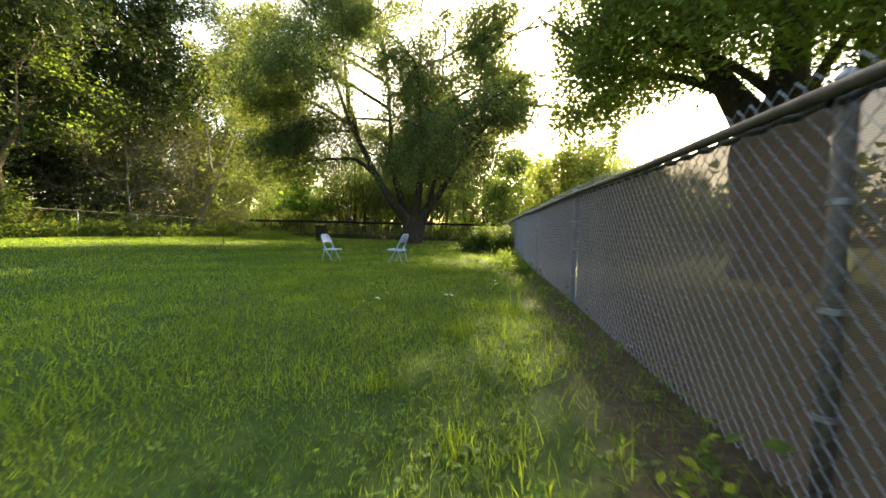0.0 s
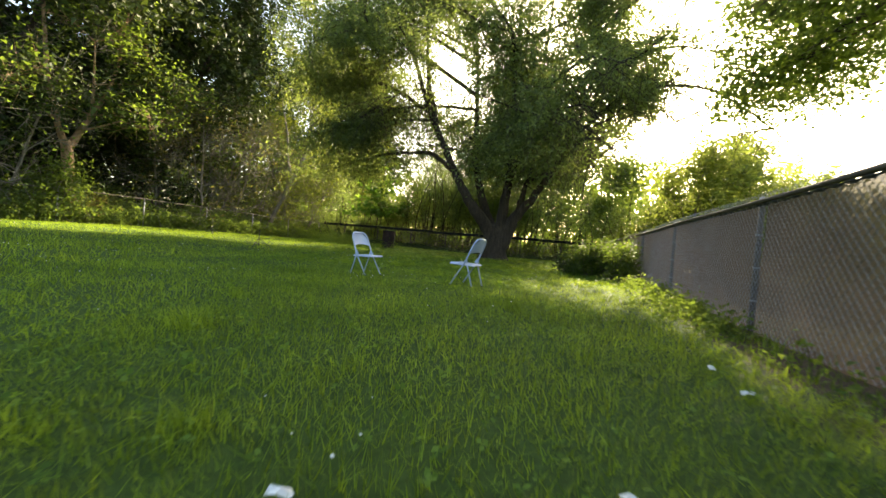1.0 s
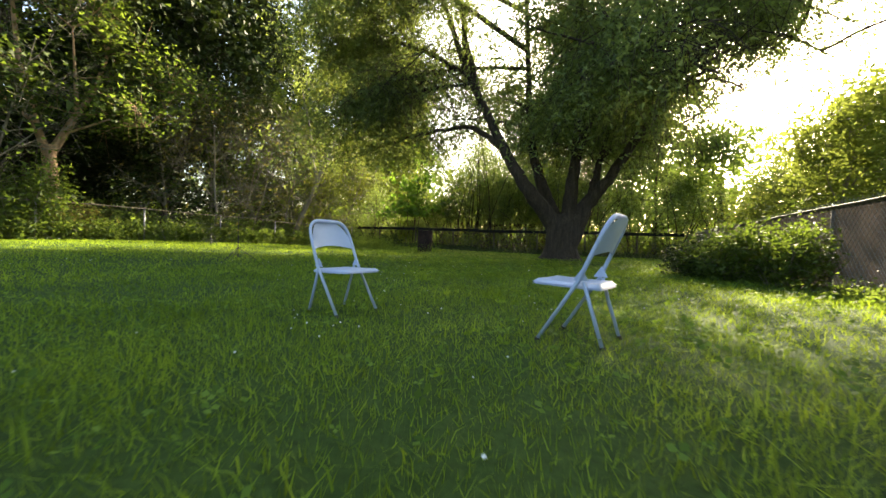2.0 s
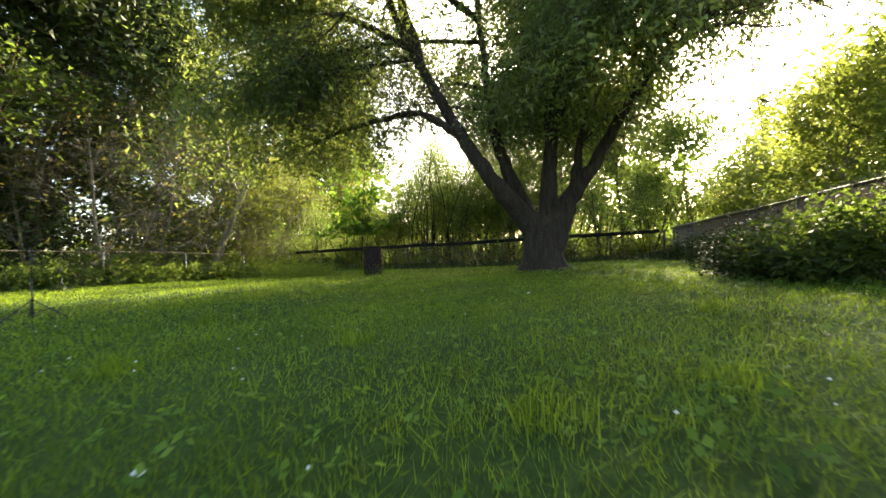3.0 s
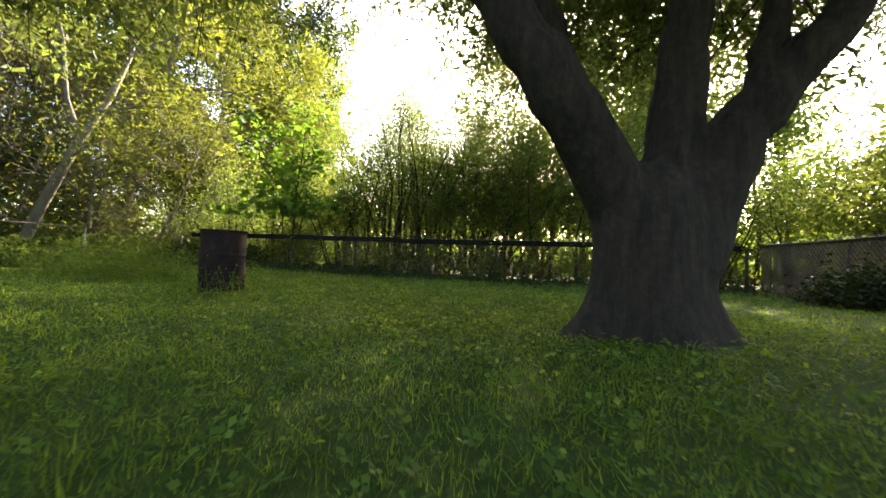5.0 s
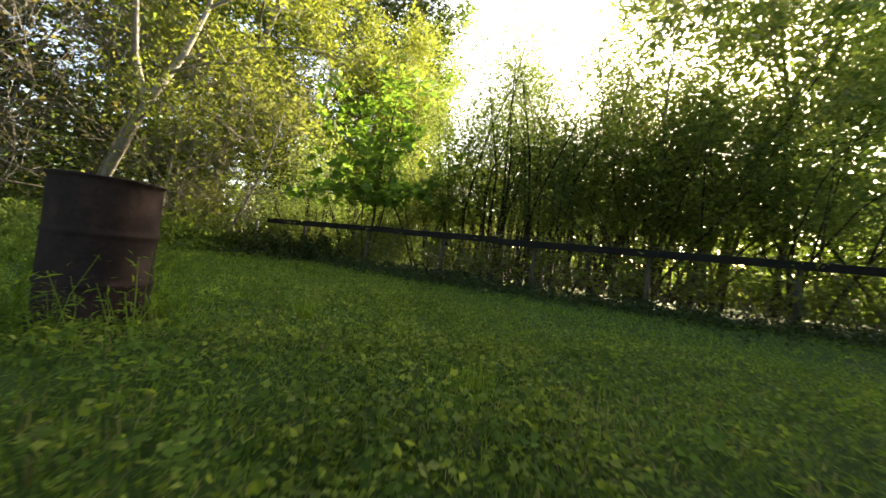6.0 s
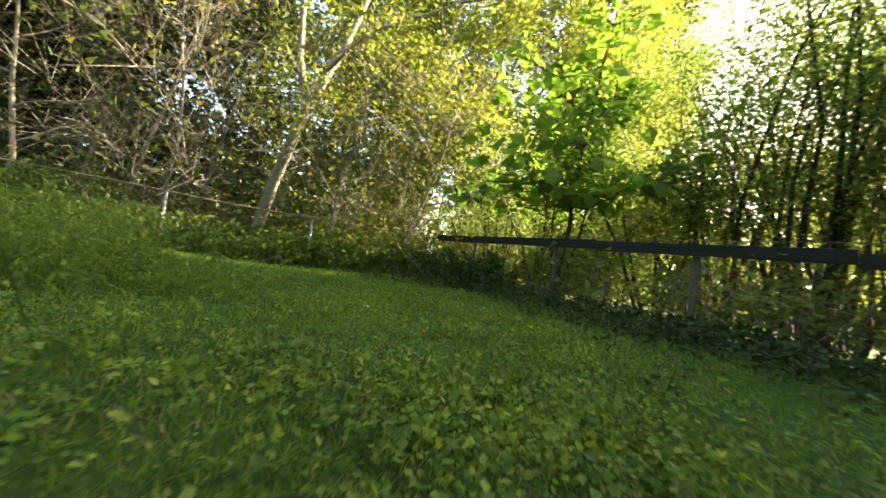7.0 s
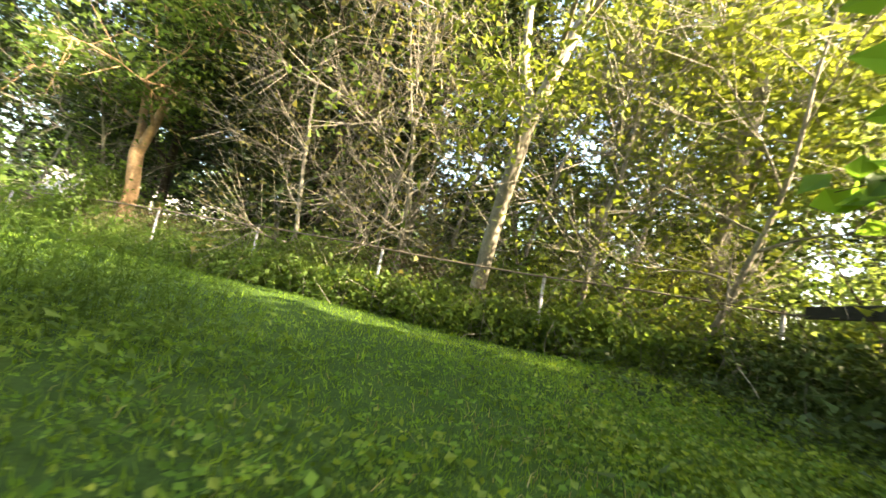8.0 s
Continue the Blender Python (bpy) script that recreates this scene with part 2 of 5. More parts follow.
def tube(points, radii, sides=6):
    """A tapered tube along points, as quads; open at both ends but narrowed at the last."""
    pts = np.asarray(points, dtype=float)
    radii = np.broadcast_to(np.asarray(radii, dtype=float), (len(pts),))
    d = np.gradient(pts, axis=0)
    d /= np.maximum(np.linalg.norm(d, axis=1, keepdims=True), 1e-9)
    ref = np.array([1.0, 0.13, 0.07]) if abs(d[:, 2]).mean() > 0.6 else np.array([0.05, 0.1, 1.0])
    u = np.cross(d, ref)
    u /= np.maximum(np.linalg.norm(u, axis=1, keepdims=True), 1e-9)
    w = np.cross(d, u)
    a = np.linspace(0, 2 * np.pi, sides, endpoint=False)
    ring = u[:, None] * np.cos(a)[None, :, None] + w[:, None] * np.sin(a)[None, :, None]
    v = (pts[:, None] + ring * radii[:, None, None]).reshape(-1, 3)
    i = np.arange(len(pts) - 1)[:, None] * sides
    j = np.arange(sides)[None]
    k = (j + 1) % sides
    f = np.stack([i + j, i + k, i + sides + k, i + sides + j], axis=-1).reshape(-1, 4)
    return v, f


def bm_tube(bm, points, r, sides=10):
    v, f = tube(points, r, sides)
    vs = [bm.verts.new(p) for p in v]
    for q in f:
        bm.faces.new([vs[i] for i in q])
    bm.faces.new(vs[:sides][::-1])
    bm.faces.new(vs[-sides:])


def bm_box(bm, size, at=(0, 0, 0), bevel=0.0, turn=None):
    m = Matrix.Translation(at) @ (turn or Matrix()) @ Matrix.Diagonal((*size, 1))
    made = bmesh.ops.create_cube(bm, size=1.0, matrix=m)["verts"]
    if bevel:
        edges = list({e for v in made for e in v.link_edges})
        bmesh.ops.bevel(bm, geom=edges, offset=bevel, segments=2, affect="EDGES", profile=0.6)


def rounded(points, r=0.05, n=5):
    """The polyline with its inner corners rounded."""
    pts = [Vector(p) for p in points]
    out = [pts[0]]
    for a, b, c in zip(pts, pts[1:], pts[2:]):
        p, q = b + (a - b).normalized() * r, b + (c - b).normalized() * r
        out += [p.lerp(b, t).lerp(b.lerp(q, t), t) for t in (i / n for i in range(n + 1))]
    return [tuple(p) for p in out + [pts[-1]]]


def leaves(points, rng, size=0.1, width=0.5, flat=0.5, droop=0.0, vary=0.35, tri=False):
    """A pointed leaf at every point: four corners, folded along its rib."""
    pts = np.asarray(points, dtype=np.float32)
    n = len(pts)
    along = rng.normal(size=(n, 3))
    along[:, 2] = along[:, 2] * (1 - flat) - droop
    along /= np.linalg.norm(along, axis=1, keepdims=True)
    nor = rng.normal(size=(n, 3)) * 0.7
    nor[:, 2] += flat * 1.5
    side = np.cross(along, nor)
    side /= np.maximum(np.linalg.norm(side, axis=1, keepdims=True), 1e-6)
    up = np.cross(side, along)
    s = (size * np.clip(1 + vary * rng.normal(size=(n, 1)), 0.4, 1.9)).astype(np.float32)
    if tri:
        v = np.stack([pts - side * s * width * 0.5, pts + side * s * width * 0.5 + up * s * 0.1, pts + along * s], axis=1).reshape(-1, 3)
        return v, np.arange(3 * n).reshape(-1, 3)
    mid = pts + along * s * 0.45 + up * s * 0.06
    v = np.stack([pts, mid + side * s * width * 0.5 + up * s * 0.05, pts + along * s, mid - side * s * width * 0.5 + up * s * 0.05], axis=1).reshape(-1, 3)
    return v, np.arange(4 * n).reshape(-1, 4)


def ground_z(x, y):
    """Height of the ground: rises gently to the side fence, and round the foot of the big tree."""
    x, y = np.asarray(x, dtype=float), np.asarray(y, dtype=float)
    a = np.clip((-x - 3.0) / 12.0, 0, 1)
    b = 1 - np.clip((y - 17.0) / 9.0, 0, 1)
    z = 0.2 * a * a * (3 - 2 * a) * (0.25 + 0.75 * b * b * (3 - 2 * b))
    z = z + 0.07 * np.exp(-((x + 2.8) ** 2 + (y - 21.0) ** 2) / 2.0)
    return z + 0.02 * np.sin(x * 1.3 + 0.4) * np.sin(y * 1.1) - 0.01


def gz(x, y):
    return float(ground_z(x, y))


# ---- ground ----
def make_ground():
    near_x, near_y = np.arange(-20, 12.01, 0.4), np.arange(-6, 34.01, 0.4)
    far = np.array([1.5, 4, 9, 18, 35, 70, 150, 320, 700])
    xs = np.concatenate([-20 - far[::-1], near_x, 12 + far])
    ys = np.concatenate([-6 - far[::-1], near_y, 34 + far])
    X, Y = np.meshgrid(xs, ys)
    Z = ground_z(X, Y)
    v = np.stack([X, Y, Z], axis=-1).reshape(-1, 3)
    i = np.arange(len(ys) - 1)[:, None] * len(xs) + np.arange(len(xs) - 1)[None]
    f = np.stack([i, i + 1, i + len(xs) + 1, i + len(xs)], axis=-1).reshape(-1, 4)
    ob = new("ground", mesh_of("ground", v, f, GROUND, True))
    return tagged(ob, "grassy back garden ground rising gently to the side fence", "ground", kind="structure")


make_ground()

# The stretch of lawn that is walked: x as a function of y, used to lay the grass thicker there.
def walked_x(y):
    return np.interp(y, [2, 4, 5.7, 8, 10.7, 13, 15.3, 18.3, 20.7, 22.4, 23.9, 25.1, 25.9, 27.5], [0.8, 0.62, 0.16, -0.67, -1.9, -2.7, -3.1, -3.9, -4.8, -5.7, -6.9, -8.4, -10.2, -13.5])


def bump_field(x, y, s):
    """Smooth patchy field between 0 and 1."""
    f = np.sin(x * 1.7 * s + 1.3) * np.sin(y * 1.3 * s + 0.7) + 0.6 * np.sin(x * 3.1 * s - y * 2.3 * s) + 0.4 * np.sin(x * 5.3 * s + y * 4.1 * s + 2)
    return np.clip(0.5 + 0.28 * f, 0, 1)


def yard_points(n, rng, near, mid, far):
    """Points on the lawn, kept with the chances given for near the walked stretch, farther off, and the rest."""
    x, y = rng.uniform(-16.2, 1.8, n), rng.uniform(0.2, 29.6, n)
    d = np.abs(x - walked_x(y)) * np.where(y > 20, 0.75, 1.0)
    d = np.where(y > 27.5, d + (y - 27.5), d)
    p = np.where(d < 1.9, near, np.where(d < 4.2, mid, far))
    keep = rng.random(n) < p
    keep &= (x + 2.8) ** 2 + (y - 21.0) ** 2 > 0.4
    keep &= (x + 7.75) ** 2 + (y - 21.65) ** 2 > 0.1
    keep &= (x < 1.0) | (rng.random(n) < np.where(y < 9, 0.3, 0.6)) | (x < 1.25 - 0.3 * np.sin(y * 2.1))
    return x[keep], y[keep], d[keep]


def blades(x, y, h, w, rng, bend=0.5):
    """Grass blades: three triangles each, bent over."""
    n = len(x)
    z = ground_z(x, y)
    a = rng.uniform(0, 2 * np.pi, n)
    side = np.stack([np.cos(a), np.sin(a), np.zeros(n)], axis=1) * w[:, None] * 0.5
    b = rng.uniform(0, 2 * np.pi, n)
    k = bend * np.abs(rng.normal(size=n)) * h
    lean = np.stack([np.cos(b) * k, np.sin(b) * k, np.zeros(n)], axis=1)
    p0 = np.stack([x, y, z - 0.01], axis=1)
    p1 = p0 + lean * 0.35 + np.array([0, 0, 1.0]) * (h * 0.6)[:, None]
    p2 = p0 + lean + np.array([0, 0, 1.0]) * (h * np.clip(1.0 - 0.25 * k / np.maximum(h, 1e-4), 0.4, 1))[:, None]
    v = np.stack([p0 - side, p0 + side, p1 - side * 0.8, p1 + side * 0.8, p2], axis=1).reshape(-1, 3)
    o = np.arange(n)[:, None] * 5
    f = np.concatenate([o + [0, 1, 3], o + [0, 3, 2], o + [2, 3, 4]], axis=1).reshape(-1, 3)
    return v, f


def spikes(x, y, h, w, rng, bend=0.9):
    """Short grass: one leaning triangle a blade."""
    n = len(x)
    z = ground_z(x, y)
    a, b = rng.uniform(0, 2 * np.pi, n), rng.uniform(0, 2 * np.pi, n)
    side = np.stack([np.cos(a), np.sin(a), np.zeros(n)], axis=1) * w[:, None] * 0.5
    k = np.abs(rng.normal(size=n)) * bend * h
    p = np.stack([x, y, z - 0.006], axis=1)
    tip = p + np.stack([np.cos(b) * k, np.sin(b) * k, h], axis=1)
    return np.stack([p - side, p + side, tip], axis=1).reshape(-1, 3), np.arange(3 * n).reshape(-1, 3)


def make_grass():
    rng = np.random.default_rng(3)
    x, y, d = yard_points(1250000, rng, 0.92, 0.38, 0.15)
    tall = bump_field(x, y, 1.0)
    h = (0.028 + 0.042 * tall) * np.where(y > 19.5, 0.65, np.where(y > 10.5, 0.8, 1.0)) * np.clip(1 + 0.35 * rng.normal(size=len(x)), 0.4, 1.9)
    w = np.where(d < 1.9, 0.0046, np.where(d < 4.2, 0.0085, 0.014)) * rng.uniform(0.7, 1.4, len(x))
    ob = new("grass", mesh_of("grass", *spikes(x, y, h, w, rng), GRASS))
    tagged(ob, "green lawn grass, unevenly grown", "grass", kind="stuff")
    x, y, d = yard_points(260000, rng, 0.8, 0.4, 0.15)
    tuft = np.clip(np.sin(x * 4.1 + 3 * np.sin(y * 2.1)) * np.sin(y * 3.6 + 2 * np.sin(x * 1.9)) * 1.3 - 0.1, 0, 1) + 0.12
    tuft = np.where((x > 0.8) & (y < 15), tuft + 0.35, tuft)
    tuft = np.where(y > 10.5, tuft * 0.6, tuft)
    keep = rng.random(len(x)) < tuft * 0.8
    x, y, d, tuft = x[keep], y[keep], d[keep], tuft[keep]
    h = (0.05 + 0.07 * tuft) * np.clip(1 + 0.35 * rng.normal(size=len(x)), 0.4, 2.0)
    w = np.where(d < 1.9, 0.005, np.where(d < 4.2, 0.008, 0.012)) * rng.uniform(0.7, 1.3, len(x))
    ob = new("grass_tufts", mesh_of("grass_tufts", *blades(x, y, h, w, rng, 0.75), GRASS))
    tagged(ob, "taller bent tufts of grass in the lawn", "grass", kind="stuff")


def make_clover():
    rng = np.random.default_rng(4)
    x, y, d = yard_points(120000, rng, 0.8, 0.45, 0.05)
    keep = (bump_field(x + 4, y + 9, 0.8) + 0.75 * np.clip((y - 13) / 8, 0, 1) > rng.random(len(x)) * 1.15)
    x, y = x[keep], y[keep]
    n = len(x)
    z = ground_z(x, y) + rng.uniform(0.025, 0.075, n)
    s = rng.uniform(0.008, 0.018, n) * np.where(y > 19.5, 1.3, np.where(y > 10.5, 1.25, 1.0))
    a = rng.uniform(0, 2 * np.pi, n)
    tilt = rng.normal(size=(n, 2)) * 0.35
    vs = []
    for j in range(3):
        b = a + j * 2 * np.pi / 3
        d0 = np.stack([np.cos(b), np.sin(b)], axis=1)
        d1 = np.stack([-np.sin(b), np.cos(b)], axis=1)
        def at(u, w):
            q = d0 * (u * s)[:, None] + d1 * (w * s)[:, None]
            return np.stack([x + q[:, 0], y + q[:, 1], z + (q * tilt).sum(1) + 0.15 * s * u], axis=1)
        vs.append(np.stack([at(0.05, 0), at(1.0, 0.75), at(1.7, 0.0), at(1.0, -0.75)], axis=1))
    v = np.stack(vs, axis=1).reshape(-1, 3)
    ob = new("clover", mesh_of("clover", v, np.arange(len(v)).reshape(-1, 4), CLOVER))
    tagged(ob, "low green clover patches growing among the grass", "clover", kind="stuff")


def make_ivy():
    """Broad-leaved creeping weeds in the shaded far part of the lawn, in loose clumps."""
    rng = np.random.default_rng(6)
    n = 240000
    y = rng.uniform(18.5, 28.6, n)
    x = walked_x(y) + rng.normal(size=n) * 2.2
    keep = (x > -15.8) & (bump_field(x * 1.2 + 2, y * 1.2, 1.0) ** 2.2 * np.clip((y - 19.3) / 2.2, 0.06, 1) * np.exp(-((x - walked_x(y)) / 2.6) ** 2) > rng.random(n) * 0.55)
    keep &= ((x + 7.75) ** 2 + (y - 21.65) ** 2 > 0.09) & ((x + 2.8) ** 2 + (y - 21.0) ** 2 > 0.45)
    x, y = x[keep][:78000], y[keep][:78000]
    lump = bump_field(x * 3, y * 3, 2.0)
    pts = np.stack([x, y, ground_z(x, y) + 0.015 + (0.03 + 0.11 * lump) * rng.random(len(x))], axis=1)
    ob = new("ground_ivy", mesh_of("ground_ivy", *leaves(pts, rng, 0.025, 0.8, 0.5, 0.0, 0.4), IVY))
    tagged(ob, "low broad-leaved creeping weeds covering the shaded lawn", "weeds", kind="stuff")


def make_clumps():
    """Coarse clumps of long arching grass that the mower left."""
    rng = np.random.default_rng(9)
    spots = np.array([(-0.85, 6.55), (-1.25, 6.3), (-0.55, 6.15), (-1.9, 7.4), (0.25, 4.1), (0.6, 5.2), (-0.2, 5.9), (-2.5, 8.3), (-4.2, 12.6), (-2.2, 12.5), (-1.6, 13.0), (-3.4, 13.4), (-5.3, 14.0), (-4.6, 16.6), (-1.2, 14.6), (-6.4, 22.5), (-7.4, 22.9), (-5.6, 22.4), (-8.3, 23.0), (0.7, 3.6)])
    xs, ys, hs = [], [], []
    for px, py in spots:
        n = int(rng.uniform(70, 130))
        xs.append(px + rng.normal(size=n) * 0.06)
        ys.append(py + rng.normal(size=n) * 0.06)
        hs.append(rng.uniform(0.08, 0.19) * rng.uniform(0.6, 1.2, n))
    x, y, h = np.concatenate(xs), np.concatenate(ys), np.concatenate(hs)
    ob = new("grass_clumps", mesh_of("grass_clumps", *blades(x, y, h, np.full(len(x), 0.0055), rng, 0.8), GRASS))
    tagged(ob, "coarse clumps of long arching grass left in the lawn", "grass", kind="stuff")


def make_dry_grass():
    """Dead straw-coloured blades among the rough grass past the drum."""
    rng = np.random.default_rng(13)
    n = 26000
    y = rng.uniform(20.5, 28.0, n)
    x = walked_x(y) + rng.normal(size=n) * 1.8
    keep = (x > -15.5) & (bump_field(x * 1.3 + 5, y * 1.3 + 2, 1.2) ** 2 > rng.random(n) * 0.9)
    x, y = x[keep], y[keep]
    h = rng.uniform(0.03, 0.085, len(x))
    ob = new("dry_grass", mesh_of("dry_grass", *blades(x, y, h, np.full(len(x), 0.005), rng, 1.3), STRAW))
    tagged(ob, "dead straw-coloured blades scattered in the rough grass", "grass", kind="stuff")


def make_blossoms():
    """Small white clover heads dotted over the lawn."""
    rng = np.random.default_rng(11)
    x, y, d = yard_points(9000, rng, 0.35, 0.35, 0.3)
    keep = (bump_field(x * 0.8, y * 0.8, 0.9) > 0.52) & (y > 6.0) & (y < 17) & (x < -0.3)
    x, y = x[keep], y[keep]
    z = ground_z(x, y) + rng.uniform(0.05, 0.09, len(x))
    ball = np.array([(1, 0, 0), (0, 1, 0), (-1, 0, 0), (0, -1, 0), (0, 0, 1), (0, 0, -1)], dtype=float) * np.array([1, 1, 0.85])
    face = np.array([(0, 1, 4), (1, 2, 4), (2, 3, 4), (3, 0, 4), (1, 0, 5), (2, 1, 5), (3, 2, 5), (0, 3, 5)])
    c = np.stack([x, y, z], axis=1)
    v = (c[:, None] + ball[None] * rng.uniform(0.004, 0.0075, (len(x), 1, 1))).reshape(-1, 3)
    f = (np.arange(len(x))[:, None, None] * 6 + face[None]).reshape(-1, 3)
    ob = new("clover_blossoms", mesh_of("clover_blossoms", v, f, PETAL))
    tagged(ob, "small white clover blossoms dotted over the lawn", "flowers", kind="stuff")


make_grass()
make_clover()
make_ivy()
make_clumps()
make_dry_grass()
make_blossoms()


# ---- fences ----
def link_mesh(start, stop, height, cell, r, sides=3, z0=0.03):
    """Chain link in the x-z plane: zigzag wires hooked into one another, their joined ends standing up as points."""
    half = cell / 2
    rows = int(round((height - z0) / half)) // 2 * 2 + 1
    zs = z0 + np.arange(rows + 1) * (height - z0) / rows
    odd = np.arange(rows + 1) % 2
    out = []
    for i in range(int((stop - start) / half)):
        side = odd if i % 2 == 0 else 1 - odd
        pts = np.stack([start + (i + side * 1.04) * half, (side * 2 - 1) * r * 0.9, zs], axis=1)
        out.append(tube(pts, r, sides))
    return joined(out)


def chain_fence(name, label, start, end, height, cell, wire, post_at, post_mat, steel, post_r=0.03, rail_r=0.021, screen=None, fine=99.0, group="fences round the garden", both=False):
    """A run of chain-link fence from start to end; post_at: metres along it."""
    (x0, y0), (x1, y1) = start, end
    length = math.hypot(x1 - x0, y1 - y0)
    root = tagged(new(name), label, "fence", group)
    root.matrix_world = pose(x0, y0, 0, 0, 0, math.degrees(math.atan2(y1 - y0, x1 - x0)))
    def gl(s):
        return gz(x0 + (x1 - x0) * s / length, y0 + (y1 - y0) * s / length)
    # the mesh and rails follow the ground in a shear
    for q0, q1, c in ((0.0, min(fine, length), cell), (fine, length, cell * 1.6)):
        if q1 > q0:
            v, f = link_mesh(q0, q1, height + (0.05 if screen is None else 0.072), c, wire)
            s = np.clip(v[:, 0], 0, length)
            v[:, 2] += ground_z(x0 + (x1 - x0) * s / length, y0 + (y1 - y0) * s / length)
            part_np("wire_mesh", (v, f), steel, root, "galvanised diamond wire mesh")
    ss = np.linspace(0, length, max(4, int(length / 1.5)))
    rail = np.stack([ss, np.zeros_like(ss), [gl(q) + height for q in ss]], axis=1)
    part_np("top_rail", tube(rail, rail_r, 10), steel if screen is None else post_mat, root, smooth=True)
    for q in post_at:
        bm = bmesh.new()
        off = -0.055 if screen is None else screen
        bm_tube(bm, [(q, off, gl(q) - 0.12), (q, off, gl(q) + height + 0.02)], post_r, 12)
        p = part("post", bm, post_mat, root, smooth=True)
        bm = bmesh.new()
        r = post_r + 0.004
        bm_tube(bm, [(q, off, gl(q) + height + 0.015), (q, off, gl(q) + height + 0.035), (q, off, gl(q) + height + 0.055)], [r, r, r * 0.45], 12)
        under(part("post_cap", bm, steel, root, smooth=True), p)
        for k in (0.25, 0.5, 0.75):
            bm = bmesh.new()
            bm_tube(bm, [(q, off, gl(q) + height * k - 0.009), (q, off, gl(q) + height * k + 0.009)], post_r + 0.005, 10)
            under(part("tie_band", bm, steel, root), p)
    return root, gl, length


def right_fence():
    # runs from beside the start to the back corner; the shade cloth hangs behind the mesh
    posts = [0.0, 3.35, 6.72, 10.1, 13.45, 16.8, 20.15, 23.5, 26.8, 29.6]
    root, gl, length = chain_fence("screened_fence", "chain-link fence backed with dark brown shade cloth, beside the lawn",
                                   (1.74, 0.0), (1.74, 30.2), 1.22, 0.072, 0.0021, posts, STEEL_OLD, STEEL, 0.025, 0.021, -0.03, 15.5)
    rng = np.random.default_rng(8)
    for a, b in zip(posts, posts[1:] + [30.2]):
        n, rows = 22, 9
        q = np.linspace(a + 0.001, b - 0.001, n)
        X, K = np.meshgrid(q, np.linspace(0, 1, rows))
        sag = 0.005 * np.sin((X - a) / (b - a) * np.pi) * (K > 0.9)
        Y = -0.062 - 0.01 * np.sin(X * 9 + 2 * K) * np.sin(K * 5 + a) - 0.006 * rng.random(X.shape)
        Z = np.array([[gl(v) for v in q]] * rows) - 0.02 + K * 1.238 - sag
        v = np.stack([X, Y, Z], axis=-1).reshape(-1, 3)
        i = np.arange(rows - 1)[:, None] * n + np.arange(n - 1)[None]
        f = np.stack([i, i + 1, i + n + 1, i + n], axis=-1).reshape(-1, 4)
        part_np("shade_cloth", (v, f), SCREEN, root, "dark brown woven shade cloth", True)
        # hem rolled over the rail
        q = np.linspace(a + 0.02, b - 0.02, 90)
        hem = np.stack([q, np.full(90, -0.006), [gl(w) + 1.183 + 0.01 * abs(math.sin(w * 19)) for w in q]], axis=1)
        part_np("hem", tube(hem, 0.013 + 0.006 * np.sin(q * 38), 6), BLACK, root, "black rolled hem tied below the rail", True)


def back_y(x):
    """Where the back fence stands."""
    return 28.5 + (np.asarray(x) + 16.3) * 0.095


def back_fence():
    posts = [0.1, 2.25, 4.6, 6.95, 9.25, 11.55, 13.85, 16.2]
    root, gl, length = chain_fence("back_fence", "chain-link back fence with black boards along its top, overgrown", (1.6, 30.2), (-16.3, 28.5),
                                   1.12, 0.12, 0.0022, posts, POST_WOOD, STEEL_OLD, 0.045, 0.02)
    # boards end to end along the top
    q = 0.3
    rng = random.Random(5)
    while q < length - 0.5:
        w = min(rng.uniform(2.9, 3.4), length - 0.3 - q)
        bm = bmesh.new()
        bm_box(bm, (w - 0.012, 0.05, 0.15), (0, 0, 0), 0.012)
        b = part("board", bm, BOARD, root)
        b.matrix_basis = pose(q + w / 2, 0.05, gl(q + w / 2) + 1.14, 0, rng.uniform(-0.25, 0.25), 0)
        q += w
    ss = np.linspace(0, length, 40)
    wire = np.stack([ss, np.full(40, 0.02), [gl(v) + 1.27 + 0.01 * math.sin(v * 2) for v in ss]], axis=1)
    part_np("top_wire", tube(wire, 0.005, 5), STEEL_OLD, root)


def left_fence():
    posts = [0.1, 3.1, 5.9, 8.7, 11.55, 14.35, 17.15, 19.95, 22.75, 25.55]
    chain_fence("side_fence", "weathered grey chain-link side fence, overgrown with weeds", (-16.3, 28.5), (-16.3, 0.5),
                1.12, 0.11, 0.0021, posts, STEEL, STEEL_OLD, 0.026, 0.015)


right_fence()
back_fence()
left_fence()


# ---- plants ----
def wander(p, d, length, rng, n=5, wob=0.12, lift=0.0):
    """A crooked line from p along d; lift bends it up (or, below 0, down) on the way."""
    pts, p, d = [np.array(p, dtype=float)], np.array(p, dtype=float), np.array(d, dtype=float)
    d /= np.linalg.norm(d)
    for _ in range(n):
        d = d + rng.normal(size=3) * wob + np.array([0, 0, lift / n])
        d /= np.linalg.norm(d)
        p = p + d * length / n
        pts.append(p)
    return np.array(pts)


def clump(line, count, sigma, rng, start=0.35):
    """Leaf places scattered round the outer part of a twig."""
    t = start + (1 - start) * rng.random(count)
    k = t * (len(line) - 1)
    i = np.minimum(k.astype(int), len(line) - 2)
    base = line[i] + (line[i + 1] - line[i]) * (k - i)[:, None]
    return base + rng.normal(size=(count, 3)) * sigma


